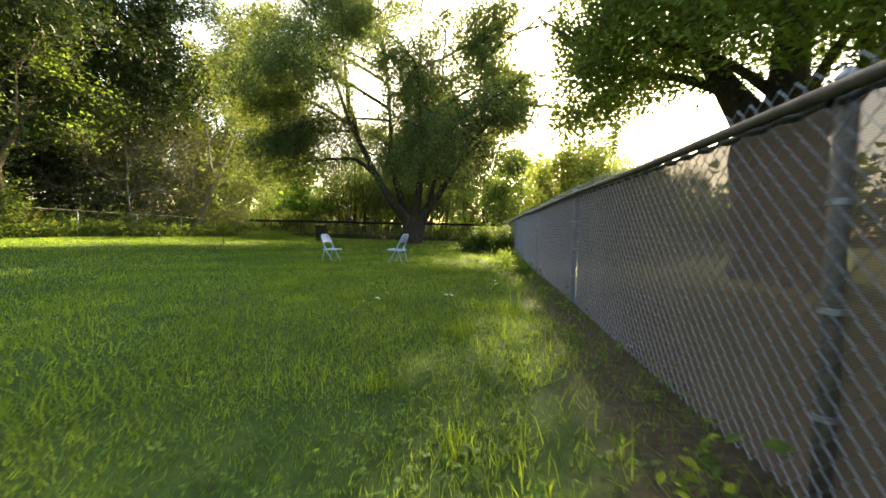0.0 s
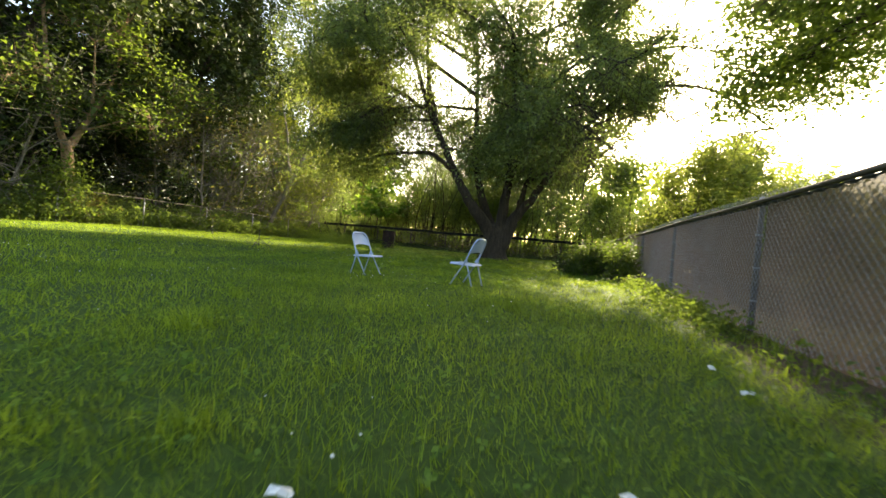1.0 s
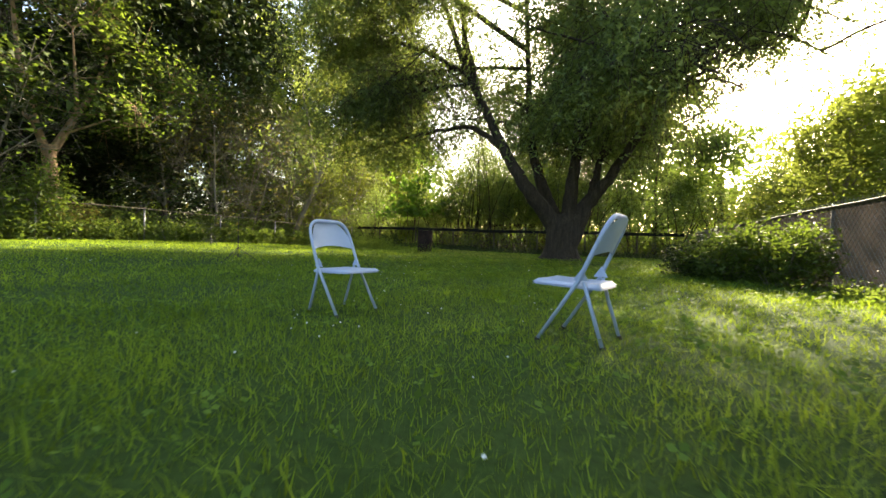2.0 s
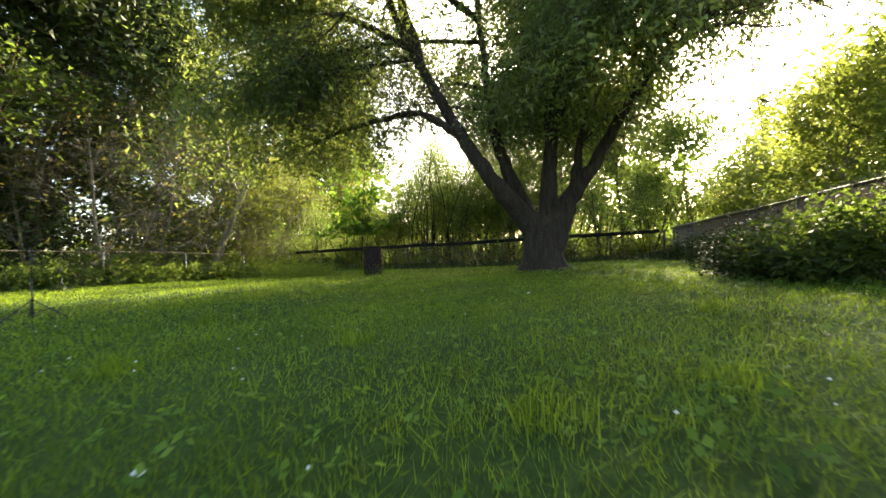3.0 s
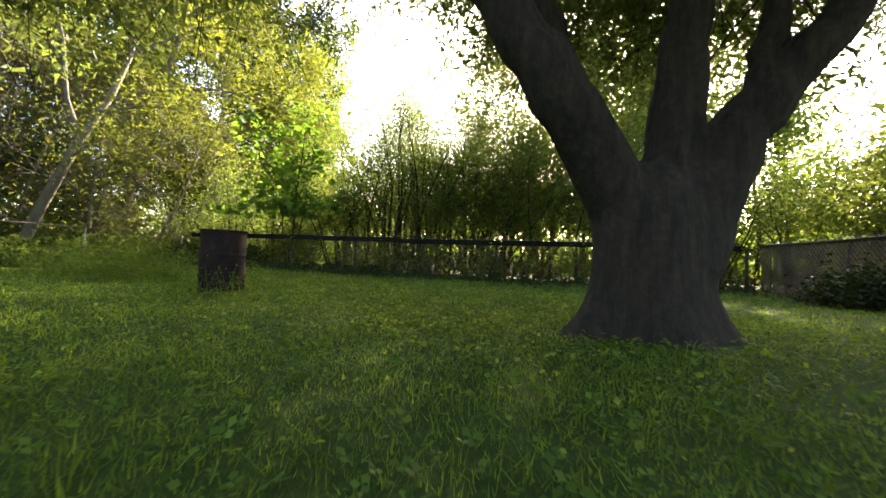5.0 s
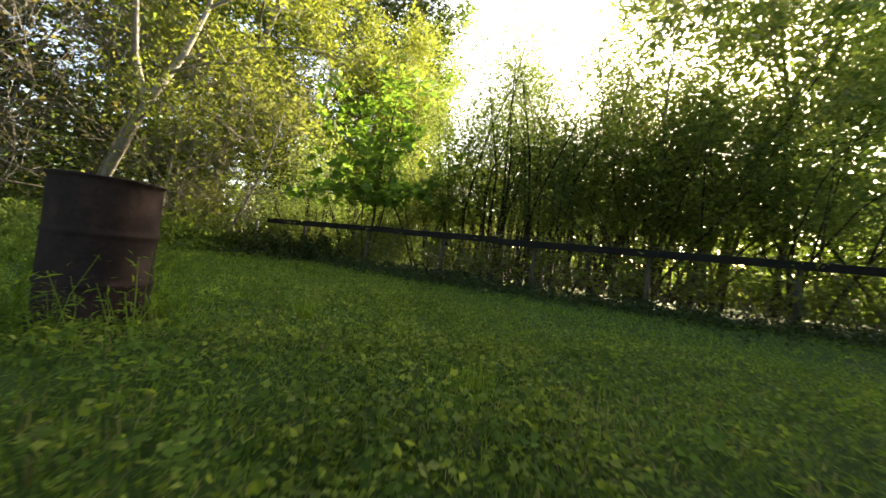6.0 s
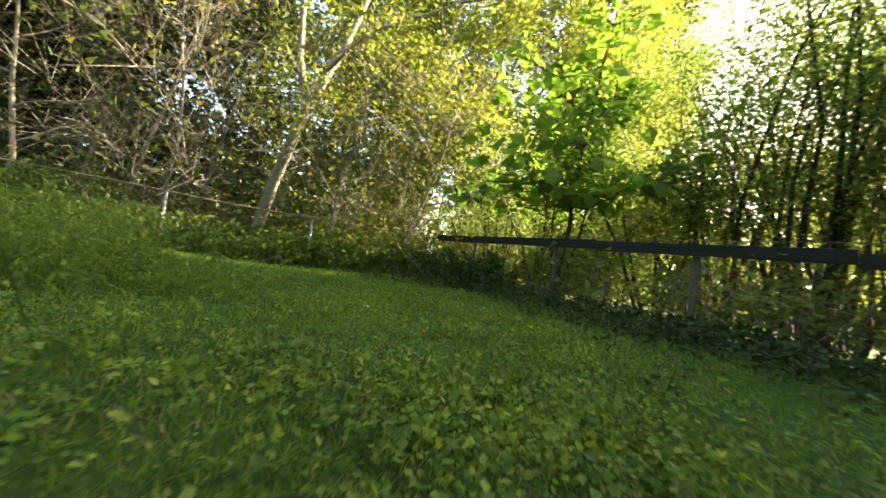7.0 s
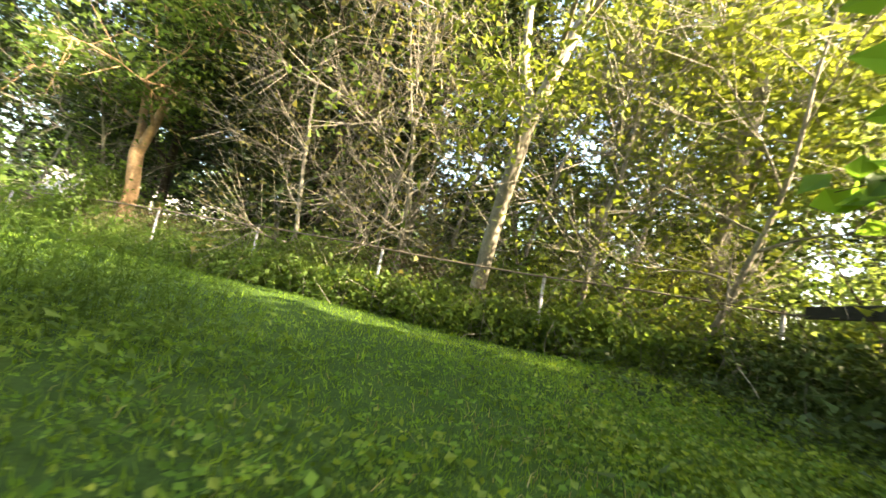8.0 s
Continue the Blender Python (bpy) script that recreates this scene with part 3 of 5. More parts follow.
def crown_of(limbs, rng, tubes, spots, twigs, count, sigma, twig_len, r, lift=0.1, droop=0.0):
    """Twigs and leaf places on given limbs."""
    per = max(1, int(count / max(1, len(limbs) * twigs)))
    for line in limbs:
        for _ in range(twigs):
            k = rng.uniform(0.3, 1.0) * (len(line) - 1)
            i = min(int(k), len(line) - 2)
            p = line[i] + (line[i + 1] - line[i]) * (k - i)
            d = line[i + 1] - line[i]
            d = d / np.linalg.norm(d) * 0.6 + rng.normal(size=3) * 0.65
            t = wander(p, d, twig_len * rng.uniform(0.5, 1.25), rng, 4, 0.2, lift - droop)
            tubes.append(tube(t[[0, -1]], (r, r * 0.25), 3))
            spots.append(clump(t, per, sigma, rng))


def plant(name, label, category, x, y, trunk, limbs, twigs, spots, leaf, bark, rng, size, width=0.5, flat=0.45, droop=0.0, group="", green="crown", z=None, tri=False):
    """Puts a trunk, limbs, twigs and leaves, built round the foot at the origin, at (x, y)."""
    root = tagged(new(name), label, category, group)
    root.location = (x, y, gz(x, y) - 0.03 if z is None else z)
    for part_name, tubes in (("trunk", trunk), ("limb", limbs)):
        for t in tubes:
            part_np(part_name, t, bark, root, smooth=True)
    if twigs:
        part_np("twig_work", joined(twigs), bark, root, smooth=True, kind="stuff")
    if spots:
        pts = np.concatenate(spots)
        pts = pts[pts[:, 2] > 0.05]
        part_np(green, leaves(pts, rng, size, width, flat, droop, tri=tri), leaf, root)
    return root


def tree(name, label, x, y, h, rad, trunk_r, leaf, bark, seed, count=14000, limbs=11, twigs=9, clear=0.25, size=0.12, lean=(0, 0), sigma=0.28,
         group="trees along the fences", droop=0.0, top=1.0, wob=0.07, twig_len=1.3, width=0.55, tri=True):
    """A tree of height h whose crown reaches rad metres from a crooked, tapered trunk."""
    rng = np.random.default_rng(seed)
    trunk = wander((0, 0, -0.1), (lean[0], lean[1], 1), h * 0.85, rng, 9, wob)
    radii = trunk_r * np.linspace(1, 0.18, len(trunk))
    radii[0] *= 1.35
    stem, big, tubes, spots, lines = [tube(trunk, radii, 9)], [], [], [], [trunk[-4:]]
    for j in range(limbs):
        f = clear + (0.97 - clear) * (j + rng.random()) / limbs
        k = f * (len(trunk) - 1)
        i = min(int(k), len(trunk) - 2)
        p = trunk[i] + (trunk[i + 1] - trunk[i]) * (k - i)
        a = j * 2.4 + rng.uniform(-0.5, 0.5)
        reach = rad * (1.0 - 0.45 * abs(f - 0.55) * 1.6) * rng.uniform(0.7, 1.15)
        d = (math.cos(a), math.sin(a), rng.uniform(0.25, 0.9) * top)
        line = wander(p, d, reach, rng, 6, 0.14, 0.25 - droop)
        r0 = trunk_r * (1 - 0.8 * f) * 0.55
        big.append(tube(line, np.linspace(r0, r0 * 0.2, len(line)), 6))
        lines.append(line)
        for _ in range(2):
            q = line[rng.integers(2, 5)]
            d2 = rng.normal(size=3) * 0.6 + np.array([math.cos(a), math.sin(a), 0.3])
            sub = wander(q, d2, reach * rng.uniform(0.4, 0.7), rng, 5, 0.16, 0.2 - droop)
            tubes.append(tube(sub, np.linspace(r0 * 0.45, r0 * 0.12, len(sub)), 4))
            lines.append(sub)
    crown_of(lines, rng, tubes, spots, twigs, count, sigma, twig_len, max(0.006, trunk_r * 0.05), 0.1, droop)
    return plant(name, label, "tree", x, y, stem, big, tubes, spots, leaf, bark, rng, size, width, 0.45, droop * 0.5, group, tri=tri)


def shrub(name, label, x, y, h, rad, leaf, bark, seed, count=5000, stems=9, size=0.08, sigma=0.2, twigs=7, group="shrubs along the fences", width=0.55, droop=0.0, spread=1.0, tri=False, bare=0.0):
    """Many stems from one foot; below the height bare it carries few leaves."""
    rng = np.random.default_rng(seed)
    tubes, spots, lines = [], [], []
    for j in range(stems):
        a = j * 2.4 + rng.uniform(-0.4, 0.4)
        k = rng.uniform(0.1, 1.0) * spread
        foot = (math.cos(a) * rad * 0.25 * k, math.sin(a) * rad * 0.25 * k, -0.05)
        line = wander(foot, (math.cos(a) * rad * k / h, math.sin(a) * rad * k / h, 1), h * rng.uniform(0.65, 1.05), rng, 6, 0.13, -0.1)
        tubes.append(tube(line, np.linspace(0.012 + 0.006 * h, 0.004, len(line)), 5))
        lines.append(line)
    crown_of(lines, rng, tubes, spots, twigs, count, sigma, 0.35 + 0.12 * h, 0.005, 0.1, droop)
    spots = [q[(q[:, 2] > bare) | (rng.random(len(q)) < 0.3)] for q in spots]
    return plant(name, label, "shrub", x, y, [], [], tubes, spots, leaf, bark, rng, size, width, 0.45, droop, group, "foliage", tri=tri)


def big_tree():
    """The old tree that forks just above the ground into four limbs, with hanging foliage."""
    rng = np.random.default_rng(21)
    limb = {
        "left": [(-0.15, 0, 0.5), (-0.22, 0.08, 0.93), (-0.5, -0.22, 1.44), (-0.94, -0.6, 2.04), (-1.26, -0.81, 2.53), (-1.84, -0.8, 3.43), (-2.29, -0.85, 4.34), (-2.87, -1.1, 5.61), (-3.25, -1.5, 6.5), (-3.76, -1.75, 8.1), (-4.5, -1.75, 9.7), (-5.0, -1.7, 12.0)],
        "back": [(-0.15, 0.05, 0.6), (-0.35, 0.2, 1.3), (-0.63, 0.3, 2.0), (-0.97, 0.35, 2.89), (-1.26, 0.35, 3.9), (-1.4, 0.4, 4.9), (-1.5, 0.45, 6.7), (-1.68, 0.45, 9.5), (-2.1, 0.5, 11.5), (-2.3, 0.5, 14.0)],
        "middle": [(0.0, 0, 0.6), (0.08, 0.1, 1.1), (0.13, 0.1, 1.8), (0.19, 0.1, 2.7), (0.3, 0.0, 3.55), (0.35, -0.1, 4.6), (0.3, -0.1, 6.0), (0.2, -0.2, 9.0), (0.3, -0.2, 14.0)],
        "right": [(0.15, 0, 0.6), (0.37, 0.1, 1.09), (0.63, 0.1, 1.79), (0.92, 0.1, 2.22), (1.28, 0.1, 2.6), (1.77, 0.1, 3.4), (2.22, 0.05, 4.1), (2.64, 0.0, 4.83), (2.9, 0, 5.5), (3.4, -0.2, 7.5), (3.6, -0.4, 11.5)],
        "inner": [(0.8, 0.1, 2.1), (0.88, 0.15, 2.5), (0.97, 0.2, 3.07), (1.06, 0.25, 3.49), (1.23, 0.4, 4.33), (1.6, 0.8, 6.5), (1.9, 1.2, 10.0), (1.8, 1.4, 13.0)],
        "side": [(0.3, 0.0, 3.55), (0.55, -0.1, 4.2), (0.9, -0.15, 5.0), (1.2, -0.3, 6.5), (1.5, -0.4, 9.0), (1.7, -0.4, 13.0)],
        "fork": [(-2.9, -1.1, 5.65), (-3.2, -1.5, 7.2), (-3.4, -1.75, 9.6), (-3.6, -1.7, 12.5)],
    }
    thick = {"left": 0.27, "back": 0.225, "middle": 0.27, "right": 0.245, "inner": 0.12, "side": 0.14, "fork": 0.13}
    root = tagged(new("old_tree"), "old tree forking low into thick dark limbs, hanging green foliage", "tree")
    root.location = (-2.76, 21.0, gz(-2.76, 21.0) - 0.05)
    # foot with root flare
    n, rows = 84, 13
    a = np.linspace(0, 2 * np.pi, n, endpoint=False)
    z = np.array([-0.12, -0.1, 0.05, 0.12, 0.22, 0.36, 0.52, 0.7, 0.88, 1.06, 1.22, 1.38, 1.4])
    flare = np.array([0.7, 0.7, 0.58, 0.53, 0.485, 0.45, 0.43, 0.42, 0.41, 0.38, 0.3, 0.2, 0.1])
    lob = 1 + np.outer(np.array([0.3, 0.3, 0.25, 0.2, 0.14, 0.09, 0.06, 0.04, 0.05, 0.06, 0.08, 0.1, 0.1]), np.cos(a * 5 + 0.6) * 0.6 + np.cos(a * 3 + 2) * 0.5) + 0.012 * rng.normal(size=(rows, n)) + 0.012 * np.sin(a * 31 + 1.5 * np.sin(a * 4) + 2 * np.sin(z * 3)[:, None])
    R = flare[:, None] * lob
    R[0] = R[-1] = 0.0
    V = np.stack([R * np.cos(a) * 1.02 - 0.08, R * np.sin(a) * 0.95, np.repeat(z[:, None], n, axis=1)], axis=-1).reshape(-1, 3)
    i, j = np.arange(rows - 1)[:, None] * n, np.arange(n)[None]
    F = np.stack([i + j, i + (j + 1) % n, i + n + (j + 1) % n, i + n + j], axis=-1).reshape(-1, 4)
    lines = []
    def refine(pts):
        pts = np.array(pts, dtype=float)
        t = np.linspace(0, len(pts) - 1, (len(pts) - 1) * 4 + 1)
        q = np.stack([np.interp(t, np.arange(len(pts)), pts[:, k]) for k in range(3)], axis=1)
        q[1:-1] = (q[:-2] + 2 * q[1:-1] + q[2:]) / 4
        q[1:-1] = (q[:-2] + 2 * q[1:-1] + q[2:]) / 4
        return q + rng.normal(size=q.shape) * 0.012
    fork = [(V, F)]
    for name, pts in limb.items():
        line = refine(np.array(pts) * 0.885 + np.array([0, 0, 0.06]))
        rr = 0.885 * thick[name] * np.interp(np.linspace(0, 1, len(line)), [0, 0.15, 0.45, 1], [1.2, 1.05, 0.62, 0.1])
        k = 26
        v, f = tube(line, rr, k)
        v = v.reshape(len(line), k, 3)
        along = np.arange(len(line))[:, None]
        ridge = 1 + 0.05 * np.sin(np.arange(k)[None] * 2 * np.pi * 9 / k + 0.5 * np.sin(along * 0.9)) + 0.025 * rng.normal(size=(len(line), k))
        v = (line[:, None] + (v - line[:, None]) * ridge[..., None]).reshape(-1, 3)
        part_np("limb", (v, f), BARK_DARK, root, smooth=True)
        low = line[line[:, 2] < 1.75]
        if len(low) > 4:
            girth = np.linspace(1.22, 0.96, len(low)) * rr[:len(low)]
            fork.append(tube([low[0], *low, low[-1] + 0.3 * (low[-1] - low[-2])], [0.0, *girth, 0.0], 20))
        lines.append((line, thick[name]))
    # the foot and the starts of the limbs, grown together
    stump = part_np("trunk", joined(fork), BARK_DARK, root, "short thick trunk with flaring roots", True)
    grown = stump.modifiers.new("grown", "REMESH")
    grown.mode, grown.voxel_size, grown.use_smooth_shade = "VOXEL", 0.03, True
    soft = stump.modifiers.new("soft", "SMOOTH")
    soft.factor, soft.iterations = 0.5, 14
    # long low boughs and side branches
    boughs = [((-1.7, 1.1, 3.8), [(-2.3, 0.9, 4.0), (-3.0, 0.4, 4.1), (-3.8, -0.2, 3.9)], 0.045),
              ((1.85, 0, 3.4), [(2.6, -0.6, 4.2), (3.0, -1.4, 4.3), (3.2, -2.2, 3.8)], 0.06),
              ((2.3, -0.1, 4.5), [(3.4, 0.6, 5.8), (4.8, 1.0, 6.0), (6.0, 1.2, 5.2)], 0.08),
              ((0.37, -0.2, 3.9), [(1.0, -1.4, 4.4), (1.7, -2.8, 4.4), (2.2, -3.8, 3.8)], 0.09),
              ((0.38, -0.2, 5.0), [(1.8, -1.6, 5.8), (2.8, -3.0, 5.9), (3.8, -4.0, 5.0)], 0.08),
              ((-2.8, 1.55, 6.1), [(-4.2, -1.6, 6.8), (-5.6, -2.6, 7.0), (-6.8, -3.2, 6.2)], 0.08),
              ((-1.05, 0.7, 4.6), [(-2.4, 2.0, 5.6), (-3.6, 3.0, 5.8)], 0.07),
              ((0.4, -0.25, 6.2), [(0.5, -2.0, 7.4), (-0.4, -3.6, 7.8)], 0.08),
              ((-1.1, 0.9, 6.6), [(0.2, 2.4, 7.6), (1.2, 3.4, 7.8)], 0.07),
              ((0.42, -0.3, 8.0), [(2.6, 0.4, 9.4), (4.0, 0.6, 9.8)], 0.06),
              ((-3.3, 0.6, 7.6), [(-5.2, -0.6, 8.6), (-6.6, -0.6, 8.6)], 0.06),
              ((-1.0, 1.1, 9.0), [(-2.0, 0.0, 10.4), (-2.8, -1.0, 11.0)], 0.06),
              ((1.6, 0.9, 7.6), [(3.0, 2.0, 8.6), (4.2, 2.4, 8.4)], 0.06),
              ((-3.2, 1.5, 5.6), [(-4.5, 0.2, 5.5), (-5.8, -1.0, 4.9), (-6.9, -1.9, 4.2)], 0.06),
              ((-4.5, 1.3, 5.2), [(-5.8, 0.4, 5.0), (-7.2, -0.4, 4.5), (-8.6, -1.0, 3.9)], 0.05),
              ((-3.35, 1.6, 7.0), [(-4.8, 0.4, 8.0), (-6.4, -0.6, 8.2), (-7.8, -1.2, 7.4)], 0.07),
              ((-3.9, 1.8, 8.6), [(-5.4, 2.0, 9.8), (-6.8, 1.8, 10.2)], 0.06),
              ((-1.1, 0.95, 9.6), [(-2.2, 1.8, 11.4), (-3.4, 2.4, 12.2)], 0.05),
              ((0.38, -0.2, 5.0), [(0.3, 1.8, 6.0), (0.2, 3.4, 6.0), (0.1, 4.8, 5.2)], 0.06),
              ((-0.95, 0.6, 4.3), [(-1.2, 2.2, 5.2), (-1.4, 3.6, 5.2), (-1.5, 4.8, 4.4)], 0.06),
              ((1.2, 0.25, 3.6), [(1.4, 1.8, 4.6), (1.6, 3.4, 4.7), (1.7, 4.6, 4.1)], 0.05),
              ((2.25, -0.1, 4.6), [(3.4, 0.0, 5.8), (4.8, 0.1, 6.4), (6.4, 0.1, 6.2), (7.6, 0.1, 5.3), (8.5, 0.0, 4.4)], 0.08),
              ((2.6, -0.3, 6.5), [(4.0, 0.0, 7.4), (5.5, 0.3, 7.7), (6.9, 0.2, 7.1)], 0.07),
              ((2.72, -0.4, 8.2), [(4.2, -0.8, 9.2), (5.8, -1.0, 9.4), (7.0, -1.2, 8.8)], 0.06),
              ((2.4, -0.2, 5.6), [(3.8, 0.8, 6.6), (5.2, 1.4, 6.9), (6.4, 1.8, 6.3)], 0.06),
              ((2.75, -0.45, 9.2), [(4.0, 0.2, 10.6), (5.2, 0.6, 11.2)], 0.05),
              ((0.4, -0.3, 11.0), [(1.4, -1.2, 12.2), (2.6, -1.8, 12.8)], 0.05),
              ((-4.5, 1.9, 10.2), [(-6.0, 1.0, 11.4), (-7.4, 0.4, 11.4)], 0.05),
              ((-3.7, 0.2, 9.6), [(-4.6, -1.2, 10.8), (-5.4, -2.2, 11.2)], 0.05),
              ((0.8, 0.2, 2.9), [(1.8, 1.6, 4.0), (2.8, 3.0, 4.6), (3.4, 3.8, 4.2)], 0.07)]
    # each one springs from the nearest place on a limb
    knots = np.concatenate([line[6:] for line, r in lines])
    for p, rest, r in boughs:
        p, rest = np.array(p) * 1.06, np.array(rest) * 1.06
        foot = knots[np.argmin(((knots - p) ** 2).sum(axis=1))]
        line = refine([foot, *(rest + (foot - p) * 0.8)])
        part_np("bough", tube(line, np.linspace(r * 1.1, r * 0.2, len(line)), 7), BARK_DARK, root, smooth=True)
        lines.append((line, r * 2))
    # two long boughs over the lawn towards the side fence
    for pts, r in (([(-1.95, -0.8, 3.65), (-2.57, -1.05, 4.14), (-3.06, -1.05, 4.45), (-4.35, -1.05, 4.42), (-5.75, -1.05, 4.23), (-6.64, -1.05, 4.04), (-7.8, -1.3, 3.6)], 0.1),
                   ([(-3.1, -1.3, 6.1), (-4.3, -1.8, 6.8), (-5.5, -2.1, 7.3), (-7.0, -2.2, 7.7), (-8.4, -2.3, 7.6)], 0.09)):
        line = refine(np.array(pts) * 0.885 + np.array([0, 0, 0.06]))
        part_np("bough", tube(line, np.linspace(r, r * 0.2, len(line)), 8), BARK_DARK, root, smooth=True)
        lines.append((line, r * 2))
    # lesser branches off the limbs and boughs
    for line, r in list(lines):
        for _ in range(8 if r > 0.19 else 3):
            k = int(rng.uniform(0.42, 0.95) * (len(line) - 1))
            if line[k][2] < 4.4:
                continue
            a = rng.uniform(0, 2 * np.pi)
            t = wander(line[k], (math.cos(a), math.sin(a), rng.uniform(-0.1, 0.7)), rng.uniform(1.6, 3.2), rng, 7, 0.12, -0.15)
            if t[-1][2] < 2.6:
                continue
            part_np("branch", tube(t, np.linspace(0.045, 0.01, len(t)), 5), BARK_DARK, root, smooth=True)
            lines.append((t, 0.1))
    tubes, spots = [], []

    def in_gap(q):
        """The clear space under the crown: between the limbs, and beside the left one towards the back fence."""
        x, y, z = q
        if -2.4 < y < 6.0 and z < 4.0 and -0.5 * (y + 6.4) < x + 0.19 < -0.27 * (y + 6.4):
            return True
        return -2.2 < y < 0.9 and -1.3 < x < 2.4 and z < 3.1 or -2.4 < y < 1.5 and x <= -3.3 and z < 2.7

    # leafy branchlets: those of the outer, lower boughs hang down
    for line, r in lines:
        for _ in range(30 if r > 0.19 else 18 if r > 0.11 else 10):
            k = int(rng.uniform(0.5 if r > 0.19 else 0.3, 0.99) * (len(line) - 1))
            p = line[k]
            d = rng.normal(size=3) * np.array([1, 1, 0.5])
            d /= np.linalg.norm(d)
            t = wander(p, d + np.array([0, 0, 0.25]), rng.uniform(0.9, 2.1), rng, 5, 0.16, -0.9)
            if in_gap(t[-1]):
                continue
            tubes.append(tube(t[[0, 2, -1]], (0.014, 0.009, 0.004), 3))
            spots.append(clump(t, 66, 0.16, rng, 0.15))
            for _ in range(2):
                q = t[rng.integers(2, 5)]
                s = wander(q, rng.normal(size=3) * 0.5 + np.array([0, 0, -0.3]), rng.uniform(0.5, 1.3), rng, 4, 0.15, -1.2)
                tubes.append(tube(s[[0, -1]], (0.006, 0.003), 3))
                spots.append(clump(s, 42, 0.13, rng, 0.1))
    # fronds that hang from the boughs, all but to the ground on the side of the lawn
    for line, r in lines:
        for q in line[:: 2 if r < 0.19 else 3]:
            if q[2] < 3.2:
                continue
            front = q[1] < -1.2 and 0.0 < q[0] < 4.2
            for _ in range(5 if front else 9 if q[0] < -3.0 and q[1] < -0.3 and q[2] < 8 else 5 if q[1] > 0.4 and -2.6 < q[0] < 3.4 and q[2] < 7 else 6 if q[2] > 5.8 and q[0] > 2.2 else 3 if q[2] > 5.5 and q[0] > -0.5 else 1):
                top = q + rng.normal(size=3) * np.array([0.4, 0.4, 0.15])
                drop = rng.uniform(1.8, 4.2) if front else rng.uniform(1.0, 2.6)
                f = wander(top, (*rng.normal(size=2) * 0.5, -0.1), min(drop, max(0.5, top[2] - 1.7)), rng, 6, 0.1, -1.6)
                tubes.append(tube(f[[0, 3, -1]], (0.008, 0.005, 0.003), 3))
                spots.append(clump(f, 80, 0.13, rng, 0.05))
    part_np("twig_work", joined(tubes), BARK_DARK, root, kind="stuff")
    pts = np.concatenate(spots)
    pts = pts[pts[:, 2] > np.where(pts[:, 1] < -2.0, 1.75, 2.3)]
    pts = pts[~np.array([in_gap(q) for q in pts])]
    edge = np.where(pts[:, 2] < 5.5, 2.9, np.where(pts[:, 2] < 7.9, 5.7, 4.9)) + 0.4 * np.sin(pts[:, 1] * 2.1 + pts[:, 2] * 1.7)
    keep = rng.random(len(pts)) < np.clip((edge - pts[:, 0]) / 0.9, np.where(pts[:, 2] < 5.5, 0.06, 0.16), 1.0)
    open_side = (pts[:, 0] < -1.2) & (pts[:, 0] > -4.6) & (pts[:, 1] < -0.9) & (pts[:, 2] < 6.5)
    # the limbs of the lawn side show against the sky
    airy = (pts[:, 0] < -0.6) & (pts[:, 0] > -4.4) & (pts[:, 1] > -1.6) & (pts[:, 2] > 4.2) & (pts[:, 2] < 9.5)
    pts = pts[keep & (~open_side | (rng.random(len(pts)) < 0.3)) & (~airy | (rng.random(len(pts)) < 0.5))]
    part_np("crown", leaves(pts, rng, 0.098, 0.42, 0.3, 0.45, tri=True), LEAF_WILLOW, root)


big_tree()


def leaning_tree():
    """The slender pale tree behind the side fence, which forks twice and leans into the garden."""
    rng = np.random.default_rng(31)
    main = np.array([(0, 0, -0.1), (0.2, 0.1, 0.6), (0.5, 0.25, 1.5), (0.8, 0.45, 2.4), (1.05, 0.65, 3.2), (1.2, 0.95, 4.0), (1.3, 1.15, 4.5), (1.45, 1.5, 5.8), (1.3, 1.7, 7.6), (1.6, 1.9, 9.4)])
    main *= 1.07
    stem = [tube(main, 0.13 * np.array([1.3, 1.05, 0.95, 0.9, 0.85, 0.72, 0.62, 0.45, 0.3, 0.1]), 10)]
    rest = [[(1.05, 0.65, 3.2), (0.9, 0.4, 4.2), (0.85, 0.3, 5.6), (0.5, 0.1, 7.4), (0.3, 0, 9)],
            [(1.28, 1.1, 4.4), (2.0, 1.8, 4.9), (3.2, 2.8, 5.2), (4.6, 3.6, 5.0)],
            [(1.2, 0.9, 4.0), (2.4, 1.2, 4.2), (3.4, 1.4, 4.1)],
            [(1.45, 1.5, 5.8), (2.6, 2.6, 7.0), (3.6, 3.6, 7.4)],
            [(0.9, 0.5, 2.7), (1.5, 0.6, 3.1), (2.1, 0.6, 3.2)],
            [(1.35, 1.6, 7.0), (0.2, 2.6, 8.2), (-0.8, 3.4, 8.6)]]
    lines, big, tubes = [main[6:]], [], []
    for j, pts in enumerate(rest):
        pts = np.array(pts, dtype=float) * 1.07
        big.append(tube(pts, np.linspace(0.1 if j == 0 else 0.05, 0.012, len(pts)), 7))
        lines.append(pts)
    spots = []
    crown_of([q[len(q) // 2:] for q in lines], rng, tubes, spots, 16, 8000, 0.3, 1.4, 0.008, 0.05)
    plant("leaning_tree", "slender pale-barked tree forking high, leaning over the side fence", "tree", -17.02, 24.17, stem, big, tubes, spots, LEAF_YELLOW, BARK_GREY, rng, 0.1, 0.5)


leaning_tree()


